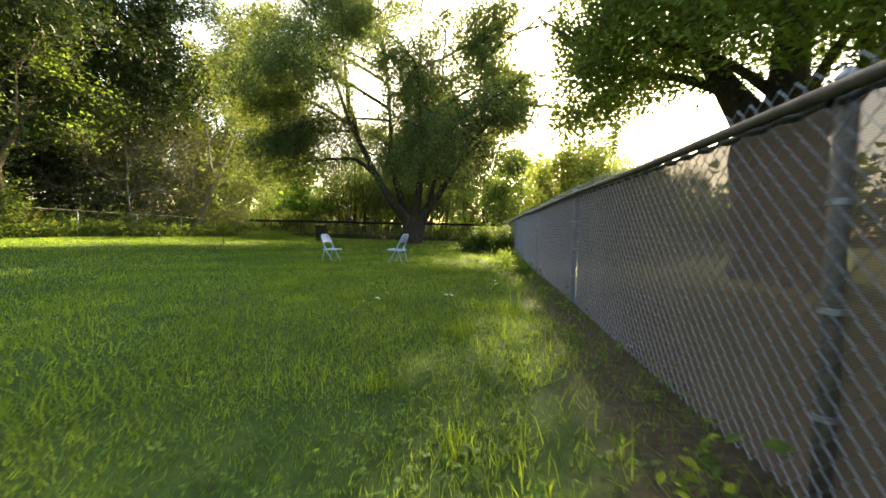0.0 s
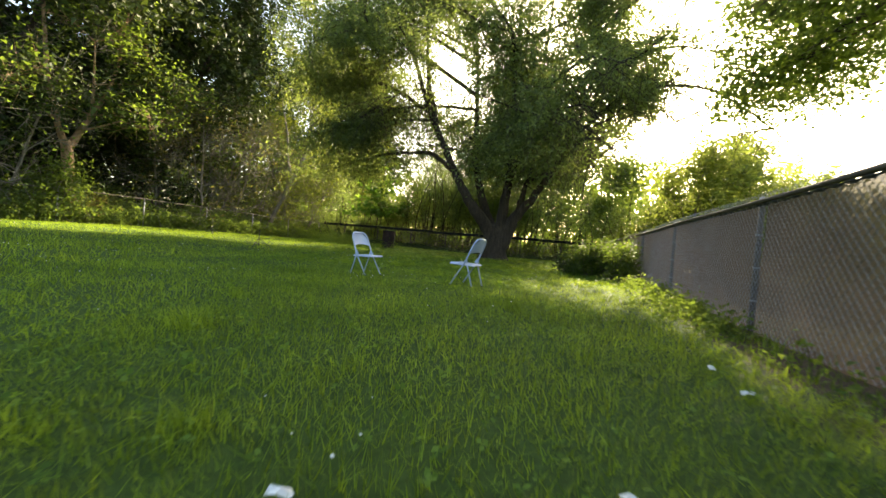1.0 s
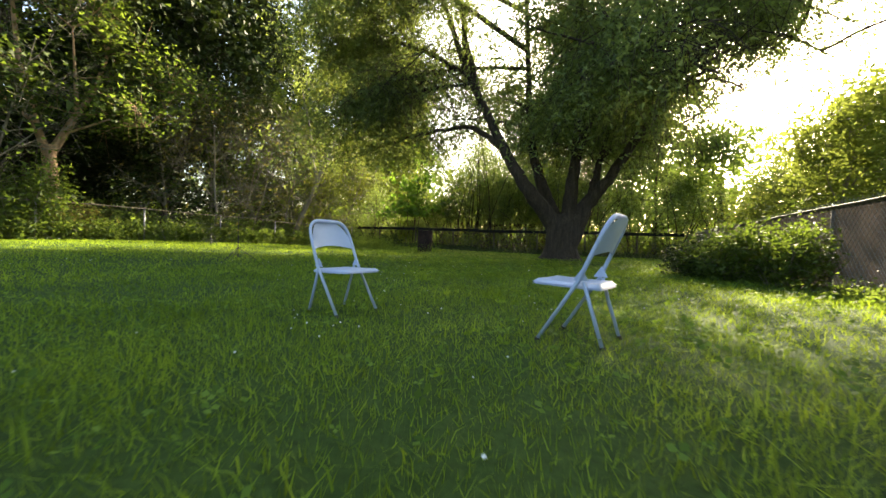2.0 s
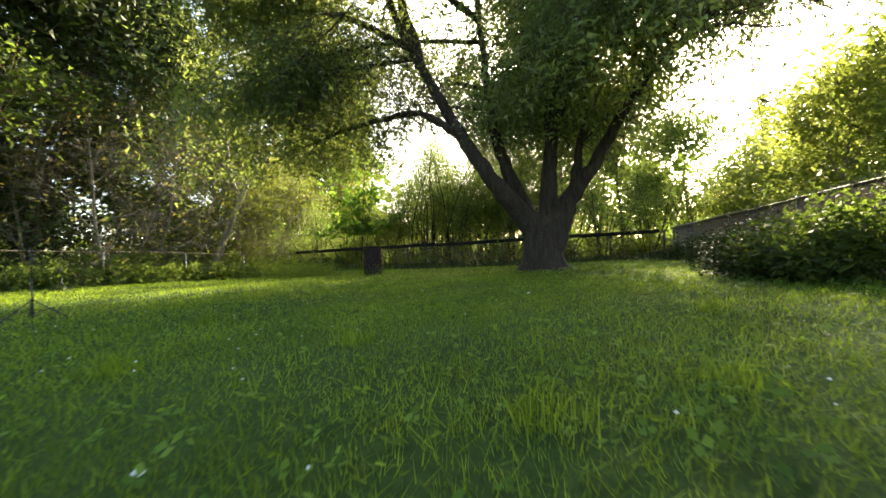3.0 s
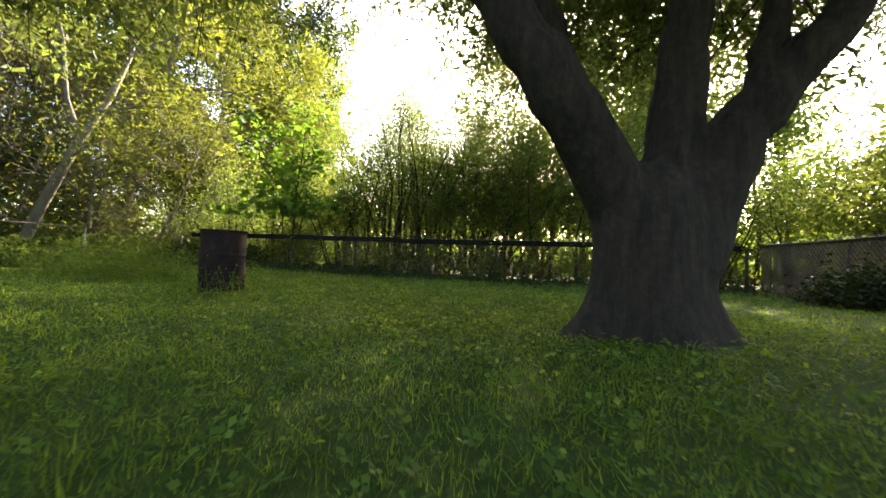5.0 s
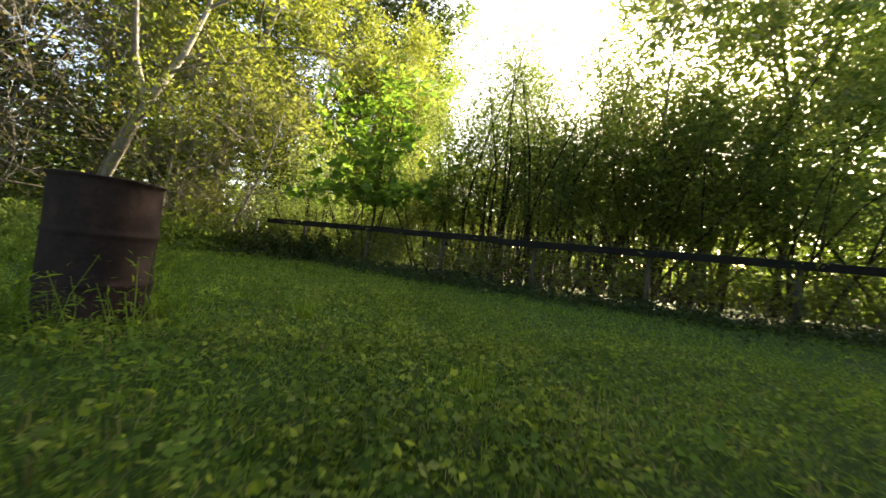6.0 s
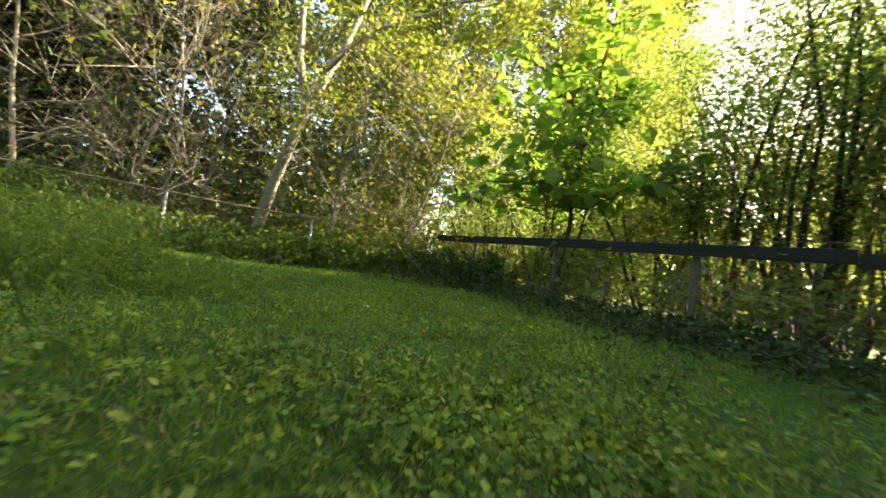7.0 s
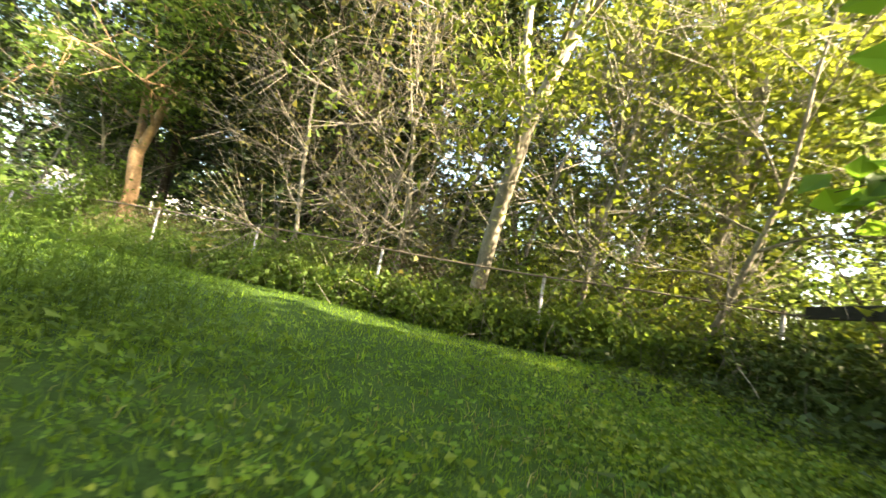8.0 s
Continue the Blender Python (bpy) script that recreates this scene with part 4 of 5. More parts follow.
def sapling():
    """The young tree with broad leaves that stands behind the back fence, one bough hanging over it."""
    rng = np.random.default_rng(41)
    stems, limbs, spots = [], [], []
    for d, h, r in (((0.05, 0, 1), 6.6, 0.05), ((-0.22, 0.05, 1), 5.8, 0.026), ((0.25, 0.1, 1), 5.6, 0.024)):
        t = wander((rng.uniform(-0.06, 0.06), rng.uniform(-0.06, 0.06), -0.1), d, h, rng, 8, 0.05, 0.2)
        stems.append(tube(t, np.linspace(r, 0.008, len(t)), 8))
        for _ in range(11):
            k = rng.integers(3, 8)
            s = wander(t[k], (*rng.normal(size=2), 0.2), rng.uniform(1.0, 3.0) * (1.15 - 0.07 * k), rng, 4, 0.12, 0.1)
            limbs.append(tube(s, np.linspace(0.014, 0.005, len(s)), 5))
            spots.append(clump(s, 30, 0.2, rng, 0.25))
        spots.append(clump(t, 40, 0.28, rng, 0.6))
    low = wander((0, 0, 2.2), (-0.5, -1.0, 0.2), 2.2, rng, 5, 0.05, -0.25)
    limbs.append(tube(low, np.linspace(0.016, 0.005, len(low)), 5))
    spots.append(clump(low, 34, 0.16, rng, 0.55))
    spots = [np.concatenate(spots)]
    spots[0] = spots[0][spots[0][:, 2] > 1.8]
    plant("sapling", "young multi-stemmed tree with broad bright green leaves, behind the back fence", "tree", -12.85, 29.55, stems, limbs, [], spots, LEAF_BIG, BARK_DARK, rng, 0.27, 0.8, 0.6, 0.2)


sapling()

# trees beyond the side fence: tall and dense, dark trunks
# the dark-leaved ones carry the row's own shade in their leaf colour
row = [(-18.7, 13.4, 16.0, 4.6, LEAF_DARK_SHADED), (-20.3, 15.6, 16.0, 5.0, LEAF_DARK_SHADED), (-19.9, 18.8, 15.0, 3.8, LEAF_DARK_SHADED), (-22, 20.5, 17.0, 4.8, LEAF_DARK_SHADED), (-19.3, 28.2, 21.0, 4.2, LEAF_YELLOW),
       (-23.3, 26, 16.0, 4.8, LEAF_BROAD), (-20, 8.2, 14.0, 4.6, LEAF_DARK_SHADED), (-18.5, 3.6, 13.0, 4.4, LEAF_DARK_SHADED), (-24.5, 11, 16.0, 5.2, LEAF_DARK_SHADED), (-20.9, 33.5, 22.0, 4.6, LEAF_YELLOW), (-19.1, 37.6, 12.0, 3.6, LEAF_YELLOW),
       (-23.5, 5.5, 15.0, 5.0, LEAF_DARK_SHADED), (-27, 31, 15.0, 5.2, LEAF_MID), (-13.2, 42.1, 7.0, 3.2, LEAF_YELLOW), (-27, 17, 16.0, 5.2, LEAF_DARK_SHADED), (-27.5, 23.5, 16.0, 5.2, LEAF_DARK_SHADED),
       (-22, 42.5, 19.0, 5.0, LEAF_MID), (-23, 39, 21.0, 5.4, LEAF_DARK_SHADED), (-27, 41.5, 22.0, 5.6, LEAF_DARK_SHADED), (-31.5, 37, 18.0, 5.2, LEAF_DARK_SHADED), (-25.5, 46, 26.0, 6.0, LEAF_MID), (-26, 36, 23.0, 5.6, LEAF_DARK_SHADED), (-30, 29, 20.0, 5.4, LEAF_DARK_SHADED)]
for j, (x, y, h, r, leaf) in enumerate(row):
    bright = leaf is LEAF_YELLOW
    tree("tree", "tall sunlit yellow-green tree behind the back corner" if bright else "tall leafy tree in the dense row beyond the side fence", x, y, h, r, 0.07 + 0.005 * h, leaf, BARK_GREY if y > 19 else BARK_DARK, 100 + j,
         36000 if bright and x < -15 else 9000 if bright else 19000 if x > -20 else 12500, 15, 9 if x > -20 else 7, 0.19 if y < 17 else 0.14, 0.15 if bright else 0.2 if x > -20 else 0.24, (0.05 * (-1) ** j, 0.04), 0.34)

# added to the row so that its high crown shades the trees south of it
tree("tree", "tall leafy tree in the dense row beyond the side fence", -18.6, 18.7, 14.5, 3.9, 0.14, LEAF_DARK_SHADED, BARK_DARK, 131, 18000, 15, 9, 0.42, 0.2, (0.04, 0.02), 0.34)

# thin pale stems between them
for j, (x, y, h) in enumerate([(-17.3, 13.2, 7), (-18.1, 18.7, 8), (-17.1, 20, 7.5), (-17.8, 21.6, 8), (-17.1, 25.9, 7), (-17.9, 26.6, 8), (-17.1, 10.2, 7), (-17.5, 6.5, 8), (-17, 27.6, 6.5), (-18.7, 19.2, 8), (-18.5, 22.8, 8.5), (-18.1, 24.6, 8), (-18.3, 20.6, 7), (-17.6, 22.2, 6.5)]):
    tree("slender_tree", "thin pale-stemmed twiggy tree with sparse leaves beyond the side fence", x, y, h, 2.0, 0.06, LEAF_YELLOW if y > 24 else LEAF_DRY if j % 3 else LEAF_MID, BARK_GREY, 150 + j, 2300 if y > 24 else 1500, 13, 11, 0.16, 0.09 if y > 24 else 0.11, (0.1 * math.sin(j), 0.1), 0.25, twig_len=1.3)


def tan_tree():
    """The tan tree in the sun, close behind the side fence, that forks at head height."""
    rng = np.random.default_rng(171)
    stem = [tube([(0, 0, -0.1), (0.0, -0.05, 0.6), (-0.05, -0.12, 1.6), (0, -0.25, 2.6), (0, -0.3, 2.9)], [0.24, 0.18, 0.165, 0.17, 0.12], 12)]
    rest = [([(0, -0.25, 2.5), (0.0, 0.1, 3.3), (0.05, 0.4, 4.0), (0, 0.85, 4.85), (0, 1.2, 6.2), (0.2, 1.3, 8.2)], 0.13),
            ([(0, -0.25, 2.5), (-0.1, -0.5, 3.4), (-0.1, -0.85, 4.9), (-0.2, -1.0, 6.8), (0, -1.2, 8.8)], 0.12),
            ([(0.05, 0.4, 4.0), (0.4, 0.2, 5.0), (0.7, 0.0, 6.4)], 0.07),
            ([(0, 0.85, 4.85), (0.3, 1.8, 5.4), (0.8, 2.8, 5.4)], 0.05),
            ([(-0.1, -0.5, 3.4), (0.4, -1.5, 4.1), (0.8, -2.4, 4.2)], 0.05),
            ([(0, 0.1, 3.3), (0.8, 0.9, 3.9), (1.4, 1.6, 3.8)], 0.04)]
    limbs, twigs, spots, lines = [], [], [], []
    for pts, r in rest:
        pts = np.array(pts, dtype=float)
        limbs.append(tube(pts, np.linspace(r, r * 0.25, len(pts)), 9))
        lines.append(pts)
    for line in list(lines):
        for _ in range(4):
            a = rng.uniform(0, 6.28)
            t = wander(line[rng.integers(1, len(line))], (math.cos(a), math.sin(a), rng.uniform(0, 0.8)), rng.uniform(0.9, 1.8), rng, 5, 0.14, 0)
            limbs.append(tube(t, np.linspace(0.025, 0.006, len(t)), 5))
            lines.append(t)
    crown_of(lines[:2] + lines[6:], rng, twigs, spots, 12, 9000, 0.3, 1.1, 0.008, 0.1)
    pts = np.concatenate(spots)
    plant("tan_tree", "tan-barked sunlit tree with a forked trunk beside the side fence", "tree", -17.0, 14.9, stem, limbs, twigs, [pts[pts[:, 2] > 3.4]], LEAF_BROAD, BARK_TAN, rng, 0.13, 0.55, 0.45, 0.0, "trees along the fences", tri=True)


tan_tree()
tree("dark_tree", "broad dark leafy tree far beyond the side fence", -22.1, 16.2, 6.2, 3.6, 0.26, LEAF_DARK_SHADED, BARK_DARK, 172, 24000, 15, 9, 0.2, 0.19, (0.1, 0.1), 0.35)

tree("dark_tree", "broad dark leafy tree far beyond the side fence", -26.0, 1.5, 9.0, 4.2, 0.28, LEAF_DARK_SHADED, BARK_DARK, 173, 22000, 14, 9, 0.28, 0.21, (0.05, 0.1), 0.35)

# beyond the back fence: shrubs and small trees, low in the gap towards the sky
shrubs = [(-12.0, 31.6, 5.4, 1.3, LEAF_SHRUB), (-10.8, 31.7, 6.9, 1.4, LEAF_MID), (-9.7, 31.6, 7.3, 1.4, LEAF_SHRUB), (-8.5, 31.9, 7.3, 1.5, LEAF_SHRUB), (-5.4, 31.7, 5.8, 1.5, LEAF_GOLD), (-14.4, 30.4, 4.4, 1.4, LEAF_MID), (-15.8, 30.0, 4.2, 1.4, LEAF_SHRUB), (-13.2, 31.4, 2.4, 1.3, LEAF_SHRUB), (-11.6, 32.1, 2.8, 1.4, LEAF_YELLOW), (-9.3, 31.7, 3.8, 1.5, LEAF_SHRUB), (-7.6, 31.8, 5.2, 1.7, LEAF_SHRUB), (-6, 31.4, 4.4, 1.6, LEAF_GOLD), (-4.4, 32, 4.9, 1.7, LEAF_GOLD),
          (-2.6, 31.5, 4.6, 1.6, LEAF_SHRUB), (-0.8, 31.8, 4.6, 1.6, LEAF_SHRUB), (1, 31.4, 4.2, 1.5, LEAF_SHRUB), (2.8, 30.8, 3.6, 1.5, LEAF_YELLOW), (-12.4, 33.6, 4.4, 1.9, LEAF_YELLOW), (-8.6, 34, 8.4, 2.5, LEAF_SHRUB), (-5.2, 34.2, 9.0, 2.6, LEAF_SHRUB), (-10.6, 35.1, 7.8, 2.4, LEAF_YELLOW), (-6.9, 33.2, 8.2, 2.2, LEAF_SHRUB), (-9.7, 33.1, 6.6, 1.9, LEAF_SHRUB), (-7.6, 35, 8.6, 2.2, LEAF_SHRUB), (-6.1, 34.6, 8.6, 2.2, LEAF_SHRUB), (-4, 33.6, 8.6, 2.2, LEAF_SHRUB), (-16.5, 30.8, 2.4, 1.2, LEAF_SHRUB), (-17.9, 29.9, 2.2, 1.3, LEAF_SHRUB), (-14, 32.4, 2.8, 1.4, LEAF_SHRUB), (-19.3, 31.2, 2.6, 1.4, LEAF_YELLOW), (-18.1, 27.4, 2.4, 1.2, LEAF_YELLOW), (-18.9, 25.4, 2.6, 1.3, LEAF_YELLOW), (-20.7, 28.8, 3.0, 1.6, LEAF_YELLOW)]
for j, (x, y, h, r, leaf) in enumerate(shrubs):
    shrub("shrub", "leafy shrub growing thickly behind the back fence", x, y, h, r, leaf, BARK_DARK, 200 + j, int((16000 if h > 7.5 else 12000 if h > 5.1 else 5000) * (1.15 if x > -6.5 else 1.0)), 9, 0.074, 0.28, 13, tri=True, bare=1.7 if x > -13 else 0.0)
for j, (x, y, h, r, seed) in enumerate([(-2.6, 34, 12.0, 3.4, 230), (0.4, 34.8, 11.0, 3.2, 231), (3.4, 34.4, 8.0, 2.8, 232), (-0.8, 38.1, 12.5, 3.6, 233)]):
    tree("small_tree", "bushy green tree with drooping twigs behind the back fence", x, y, h, r, 0.1, LEAF_MID, BARK_DARK, seed, 16000, 14, 9, 0.1, 0.16, (0, 0), 0.3, droop=0.3)

for x, y, h, r, seed in ((-5.5, 32.5, 9.6, 2.0, 234), (-4.0, 32.8, 10.6, 2.3, 235)):
    tree("small_tree", "airy sunlit olive-green tree behind the back fence", x, y, h, r, 0.07, LEAF_GOLD, BARK_GREY, seed, 17000, 14, 11, 0.15, 0.1, (0, 0), 0.3, droop=0.2)

for j, x in enumerate(np.linspace(-15.0, 1.2, 12)):
    shrub("low_shrub", "low dark shrub at the foot of the back fence, behind it", float(x), float(back_y(x)) + 0.7 + 0.3 * (j % 2), 1.3, 0.9, LEAF_YELLOW, BARK_GREY, 240 + j, 900, 9, 0.1, 0.2, 6, tri=True)

# thick undergrowth beyond the side fence
ur = np.random.default_rng(80)
for j in range(20):
    y = 1.0 + j * 1.6 + ur.uniform(-0.3, 0.3)
    x = -17.3 - (j % 3) * 1.4 - ur.uniform(0, 0.5)
    h = ur.uniform(0.9, 1.3) + (j % 3) * (0.5 if y > 18 else 0.1)
    shrub("undergrowth_shrub", "tangled leafy undergrowth shrub beyond the side fence", x, y, h, 1.2, (LEAF_MID, LEAF_DRY, WEED, LEAF_MID)[j % 4], BARK_GREY, 500 + j, 4200, 11, 0.12, 0.24, 8, tri=True)

shrub("undergrowth_shrub", "tangled leafy undergrowth shrub beyond the side fence", -16.85, 14.2, 2.3, 0.7, LEAF_BROAD, BARK_GREY, 540, 4200, 11, 0.1, 0.2, 8, tri=True)

# neighbour's side, right: sunlit shrubs and small trees, one broad tree by the fence, a fir far off
for j, (x, y, h, r) in enumerate([(4.4, 24.5, 5.8, 2.0), (6.8, 25.5, 6.2, 2.2), (5.2, 29.5, 5.0, 2.1), (9.5, 28.0, 5.5, 2.3), (8.0, 33.5, 6.0, 2.4), (12.5, 32.0, 5.5, 2.4), (12.0, 41.0, 6.5, 2.8), (16.5, 38.0, 6.0, 2.8)]):
    tree("small_tree", "yellow-green sunlit small tree beyond the screened fence", x, y, h, r, 0.08, LEAF_GOLD, BARK_GREY, 260 + j, 11000, 12, 7, 0.08, 0.15, (0.03, 0), 0.26)


def broad_tree():
    """The big dark tree beyond the screened fence, which forks low into heavy spreading limbs."""
    rng = np.random.default_rng(280)
    stem = [tube([(0, 0, -0.2), (0, 0, 0.5), (-0.03, 0.1, 1.4), (-0.05, 0.3, 2.4), (0, 0.5, 3.1)], [1.0, 0.8, 0.74, 0.76, 0.6], 16)]
    rest = [([(-0.1, 0.2, 2.3), (-0.25, 0.7, 3.1), (-0.35, 1.3, 3.9), (-0.4, 2.3, 5.1), (-0.4, 3.4, 6.7), (-0.3, 4.2, 8.6)], 0.45),
            ([(0.05, 0.2, 2.4), (0.2, 0.4, 3.4), (0.3, 0.6, 4.8), (0.3, 0.7, 6.6), (0.3, 0.8, 9.0)], 0.5),
            ([(0.2, 0.1, 2.6), (0.7, -0.6, 3.5), (1.1, -1.3, 4.8), (1.3, -1.9, 6.6)], 0.32),
            ([(-0.35, 1.3, 3.9), (-1.0, 2.2, 4.6), (-1.5, 3.6, 5.2), (-1.9, 5.0, 5.2), (-2.2, 6.2, 4.9)], 0.13),
            ([(-0.4, 2.3, 5.1), (-0.2, 4.0, 5.9), (-0.1, 5.6, 6.3), (0.0, 7.0, 6.1)], 0.12),
            ([(-0.4, 2.3, 5.1), (-1.3, 3.2, 6.2), (-2.1, 4.4, 6.8), (-2.8, 5.4, 6.6)], 0.11),
            ([(0.3, 0.6, 4.8), (-0.8, 0.2, 5.6), (-1.8, -0.2, 5.9), (-2.6, -0.6, 5.6)], 0.12),
            ([(0.2, 0.4, 3.4), (-0.6, 0.9, 4.4), (-1.5, 1.3, 5.0), (-2.3, 1.6, 5.0)], 0.12),
            ([(-0.4, 3.4, 6.7), (-1.4, 3.8, 7.8), (-2.4, 4.0, 8.2)], 0.09),
            ([(0.3, 0.7, 6.6), (1.2, 2.0, 7.4), (2.0, 3.2, 7.4)], 0.11),
            ([(0.3, 0.7, 6.6), (-0.8, 1.0, 7.8), (-1.8, 1.2, 8.2)], 0.1),
            ([(1.1, -1.3, 4.8), (2.2, -1.0, 5.2), (3.4, -0.6, 5.0)], 0.11),
            ([(0.7, -0.6, 3.5), (0.0, -1.4, 4.6), (-0.8, -2.0, 5.0), (-1.6, -2.4, 4.9)], 0.1),
            ([(1.1, -1.3, 4.8), (0.6, -2.8, 5.6), (0.0, -4.0, 5.6)], 0.1),
            ([(0.1, 0.1, 2.7), (-0.3, -1.0, 3.5), (-0.6, -2.2, 3.9), (-0.8, -3.2, 3.6)], 0.12),
            ([(0.3, 0.6, 4.8), (0.0, -1.0, 6.0), (-0.3, -2.4, 6.6)], 0.1)]
    limbs, twigs, spots, lines = [], [], [], []
    for pts, r in rest:
        pts = np.array(pts, dtype=float)
        t = np.linspace(0, len(pts) - 1, (len(pts) - 1) * 3 + 1)
        q = np.stack([np.interp(t, np.arange(len(pts)), pts[:, k]) for k in range(3)], axis=1)
        q[1:-1] = (q[:-2] + 2 * q[1:-1] + q[2:]) / 4
        limbs.append(tube(q, np.interp(np.linspace(0, 1, len(q)), [0, 0.4, 1], [r, r * 0.6, r * 0.12]), 12))
        lines.append(q[4:])
    for line in list(lines):
        for _ in range(3):
            a = rng.uniform(0, 6.28)
            t = wander(line[rng.integers(2, len(line))], (math.cos(a), math.sin(a), rng.uniform(-0.1, 0.5)), rng.uniform(1.4, 2.4), rng, 6, 0.13, -0.1)
            limbs.append(tube(t, np.linspace(0.04, 0.01, len(t)), 5))
            lines.append(t)
    crown_of(lines, rng, twigs, spots, 26, 165000, 0.4, 1.2, 0.009, 0.0, 0.3)
    spots = [np.concatenate(spots)]
    spots[0] = spots[0][(spots[0][:, 2] > np.where(spots[0][:, 1] < 0, 2.9, 3.7)) & (spots[0][:, 0] > -3.6)]
    plant("broad_tree", "broad dark tree forking low into heavy limbs beyond the screened fence", "tree", 6.3, 10.2, stem, limbs, twigs, spots, LEAF_BROAD, BARK_DARK, rng, 0.095, 0.6, 0.4, 0.2, tri=True)


broad_tree()


def fir(x, y, h, seed):
    rng = np.random.default_rng(seed)
    stem, tubes, spots = [tube([(0, 0, -0.2), (0.1, 0, h * 0.5), (0, 0.1, h)], [0.35, 0.2, 0.02], 8)], [], []
    for k in range(90):
        f = 0.15 + 0.84 * k / 90
        a = k * 2.4
        reach = (1 - f) * h * 0.27 * rng.uniform(0.7, 1.2) + 0.3
        s = wander((0, 0, f * h), (math.cos(a), math.sin(a), 0.15), reach, rng, 4, 0.1, -0.3)
        tubes.append(tube(s, np.linspace(0.04, 0.01, len(s)), 4))
        spots.append(clump(s, int(30 + 60 * (1 - f)), 0.28, rng, 0.1))
    plant("fir_tree", "tall dark conifer standing far beyond the gardens", "tree", x, y, stem, [], tubes, spots, NEEDLE, BARK_DARK, rng, 0.5, 0.3, 0.5, 0.2, "")


fir(21.5, 72.0, 19.5, 290)


# overgrown shrubs against the screened fence; the farther ones have shade darkened into their leaves
for j, (x, y, h, r, leaf) in enumerate([(1.15, 16.7, 0.95, 0.6, LEAF_BROAD), (0.55, 17.0, 0.72, 0.65, LEAF_BROAD), (0.25, 17.7, 0.6, 0.6, LEAF_DARK_SHADED), (1.1, 18.3, 0.62, 0.6, LEAF_DARK_SHADED), (0.75, 19.6, 0.55, 0.6, LEAF_DARK_SHADED), (1.15, 21.2, 0.55, 0.55, LEAF_DARK_SHADED), (1.2, 23.2, 0.55, 0.55, LEAF_DARK_SHADED), (1.2, 25.6, 0.55, 0.6, LEAF_DARK_SHADED)]):
    shrub("fence_shrub", "low tangled shrub leaning on the screened fence", x, y, h, r, leaf, BARK_GREY, 300 + j, 6500, 16, 0.06, 0.1, 12, "shrubs by the screened fence", 0.6, spread=1.1, tri=True)


# weeds
def weeds(name, label, spots_xy, seed, leaf=WEED, hmin=0.25, hmax=0.7, size=0.06, per=16, width=0.5, tri=False):
    """Upright weed stalks with leaves, at the places given, joined as one growth."""
    rng = np.random.default_rng(seed)
    tubes, pts = [], []
    for x, y in spots_xy:
        h = rng.uniform(hmin, hmax)
        t = wander((x, y, gz(x, y) - 0.02), (*rng.normal(size=2) * 0.25, 1), h, rng, 4, 0.12, -0.15)
        tubes.append(tube(t[::2], np.linspace(0.004, 0.0015, len(t[::2])), 3))
        pts.append(clump(t, per, 0.045 + 0.03 * h, rng, 0.05))
    root = tagged(new(name), label, "weeds", kind="stuff")
    part_np("stalks", joined(tubes), leaf, root, kind="stuff")
    part_np("leaves", leaves(np.concatenate(pts), rng, size, width, 0.4, 0.1, tri=tri), leaf, root, kind="stuff")


wr = np.random.default_rng(50)
weeds("fence_weeds", "weeds and ivy along the foot of the side fence", [(-16.62 + wr.normal() * 0.28, v) for v in wr.uniform(3, 28.4, 2900)], 51, WEED, 0.3, 0.85, 0.08, 15, tri=True)
def vines(name, label, x, y, height, seed, leaf, size):
    """Leafy creepers over a fence, thick at the foot and ragged at the top, with their stems."""
    rng = np.random.default_rng(seed)
    n = len(x)
    top = height * (0.5 + 0.75 * bump_field(x * 2.3 + y * 1.9, y * 0.9 + x, 1.6))
    pts = np.stack([x, y, ground_z(x, y) + 0.03 + top * rng.random(n) ** 0.75], axis=1)
    stems = []
    for k in range(0, n, 60):
        t = wander((x[k], y[k], gz(x[k], y[k]) - 0.03), (*rng.normal(size=2) * 0.5, 1), top[k], rng, 4, 0.2)
        stems.append(tube(t, np.linspace(0.007, 0.003, len(t)), 4))
    root = tagged(new(name), label, "vines", kind="stuff")
    part_np("stems", joined(stems), BARK_GREY, root, kind="stuff")
    part_np("leaves", leaves(pts, rng, size, 0.75, 0.35, 0.25), leaf, root, kind="stuff")


vy = np.concatenate([wr.uniform(17.5, 28.4, 17000), wr.uniform(3.0, 17.5, 7000)])
vines("fence_vines", "dark green leafy vines smothering the side fence", -16.48 + wr.normal(size=24000) * 0.22, vy, 0.68, 56, LEAF_MID, 0.07)
by = wr.uniform(13.0, 28.2, 9000)
vines("brush_vines", "tangled leafy creepers on the brush just beyond the side fence", -17.05 + wr.normal(size=9000) * 0.25, by, 1.2, 59, LEAF_MID, 0.075)
vx = np.concatenate([wr.uniform(-16.3, -12.9, 4600), wr.uniform(-12.9, -8.5, 1500)])
vines("corner_vines", "dark leafy creepers at the foot of the back fence corner", vx, back_y(vx) - 0.1 - np.abs(wr.normal(size=6100)) * 0.35, np.where(vx < -12.9, 0.72, 0.3), 57, LEAF_DARK_SHADED, 0.075)
weeds("back_weeds", "dark weeds along the foot of the back fence", [(u, float(back_y(u)) - abs(wr.normal()) * 1.0) for u in wr.uniform(-16.2, 1.5, 1500)], 52, LEAF_DARK_SHADED, 0.1, 0.36, 0.055, 16, tri=True)
weeds("nettles", "pale green nettles along the foot of the screened fence", [(1.62 - abs(wr.normal()) * 0.28, v) for v in np.concatenate([wr.uniform(9.5, 15.5, 330), wr.uniform(2.0, 9.5, 45)])], 53, WEED, 0.08, 0.26, 0.042, 14, 0.6)
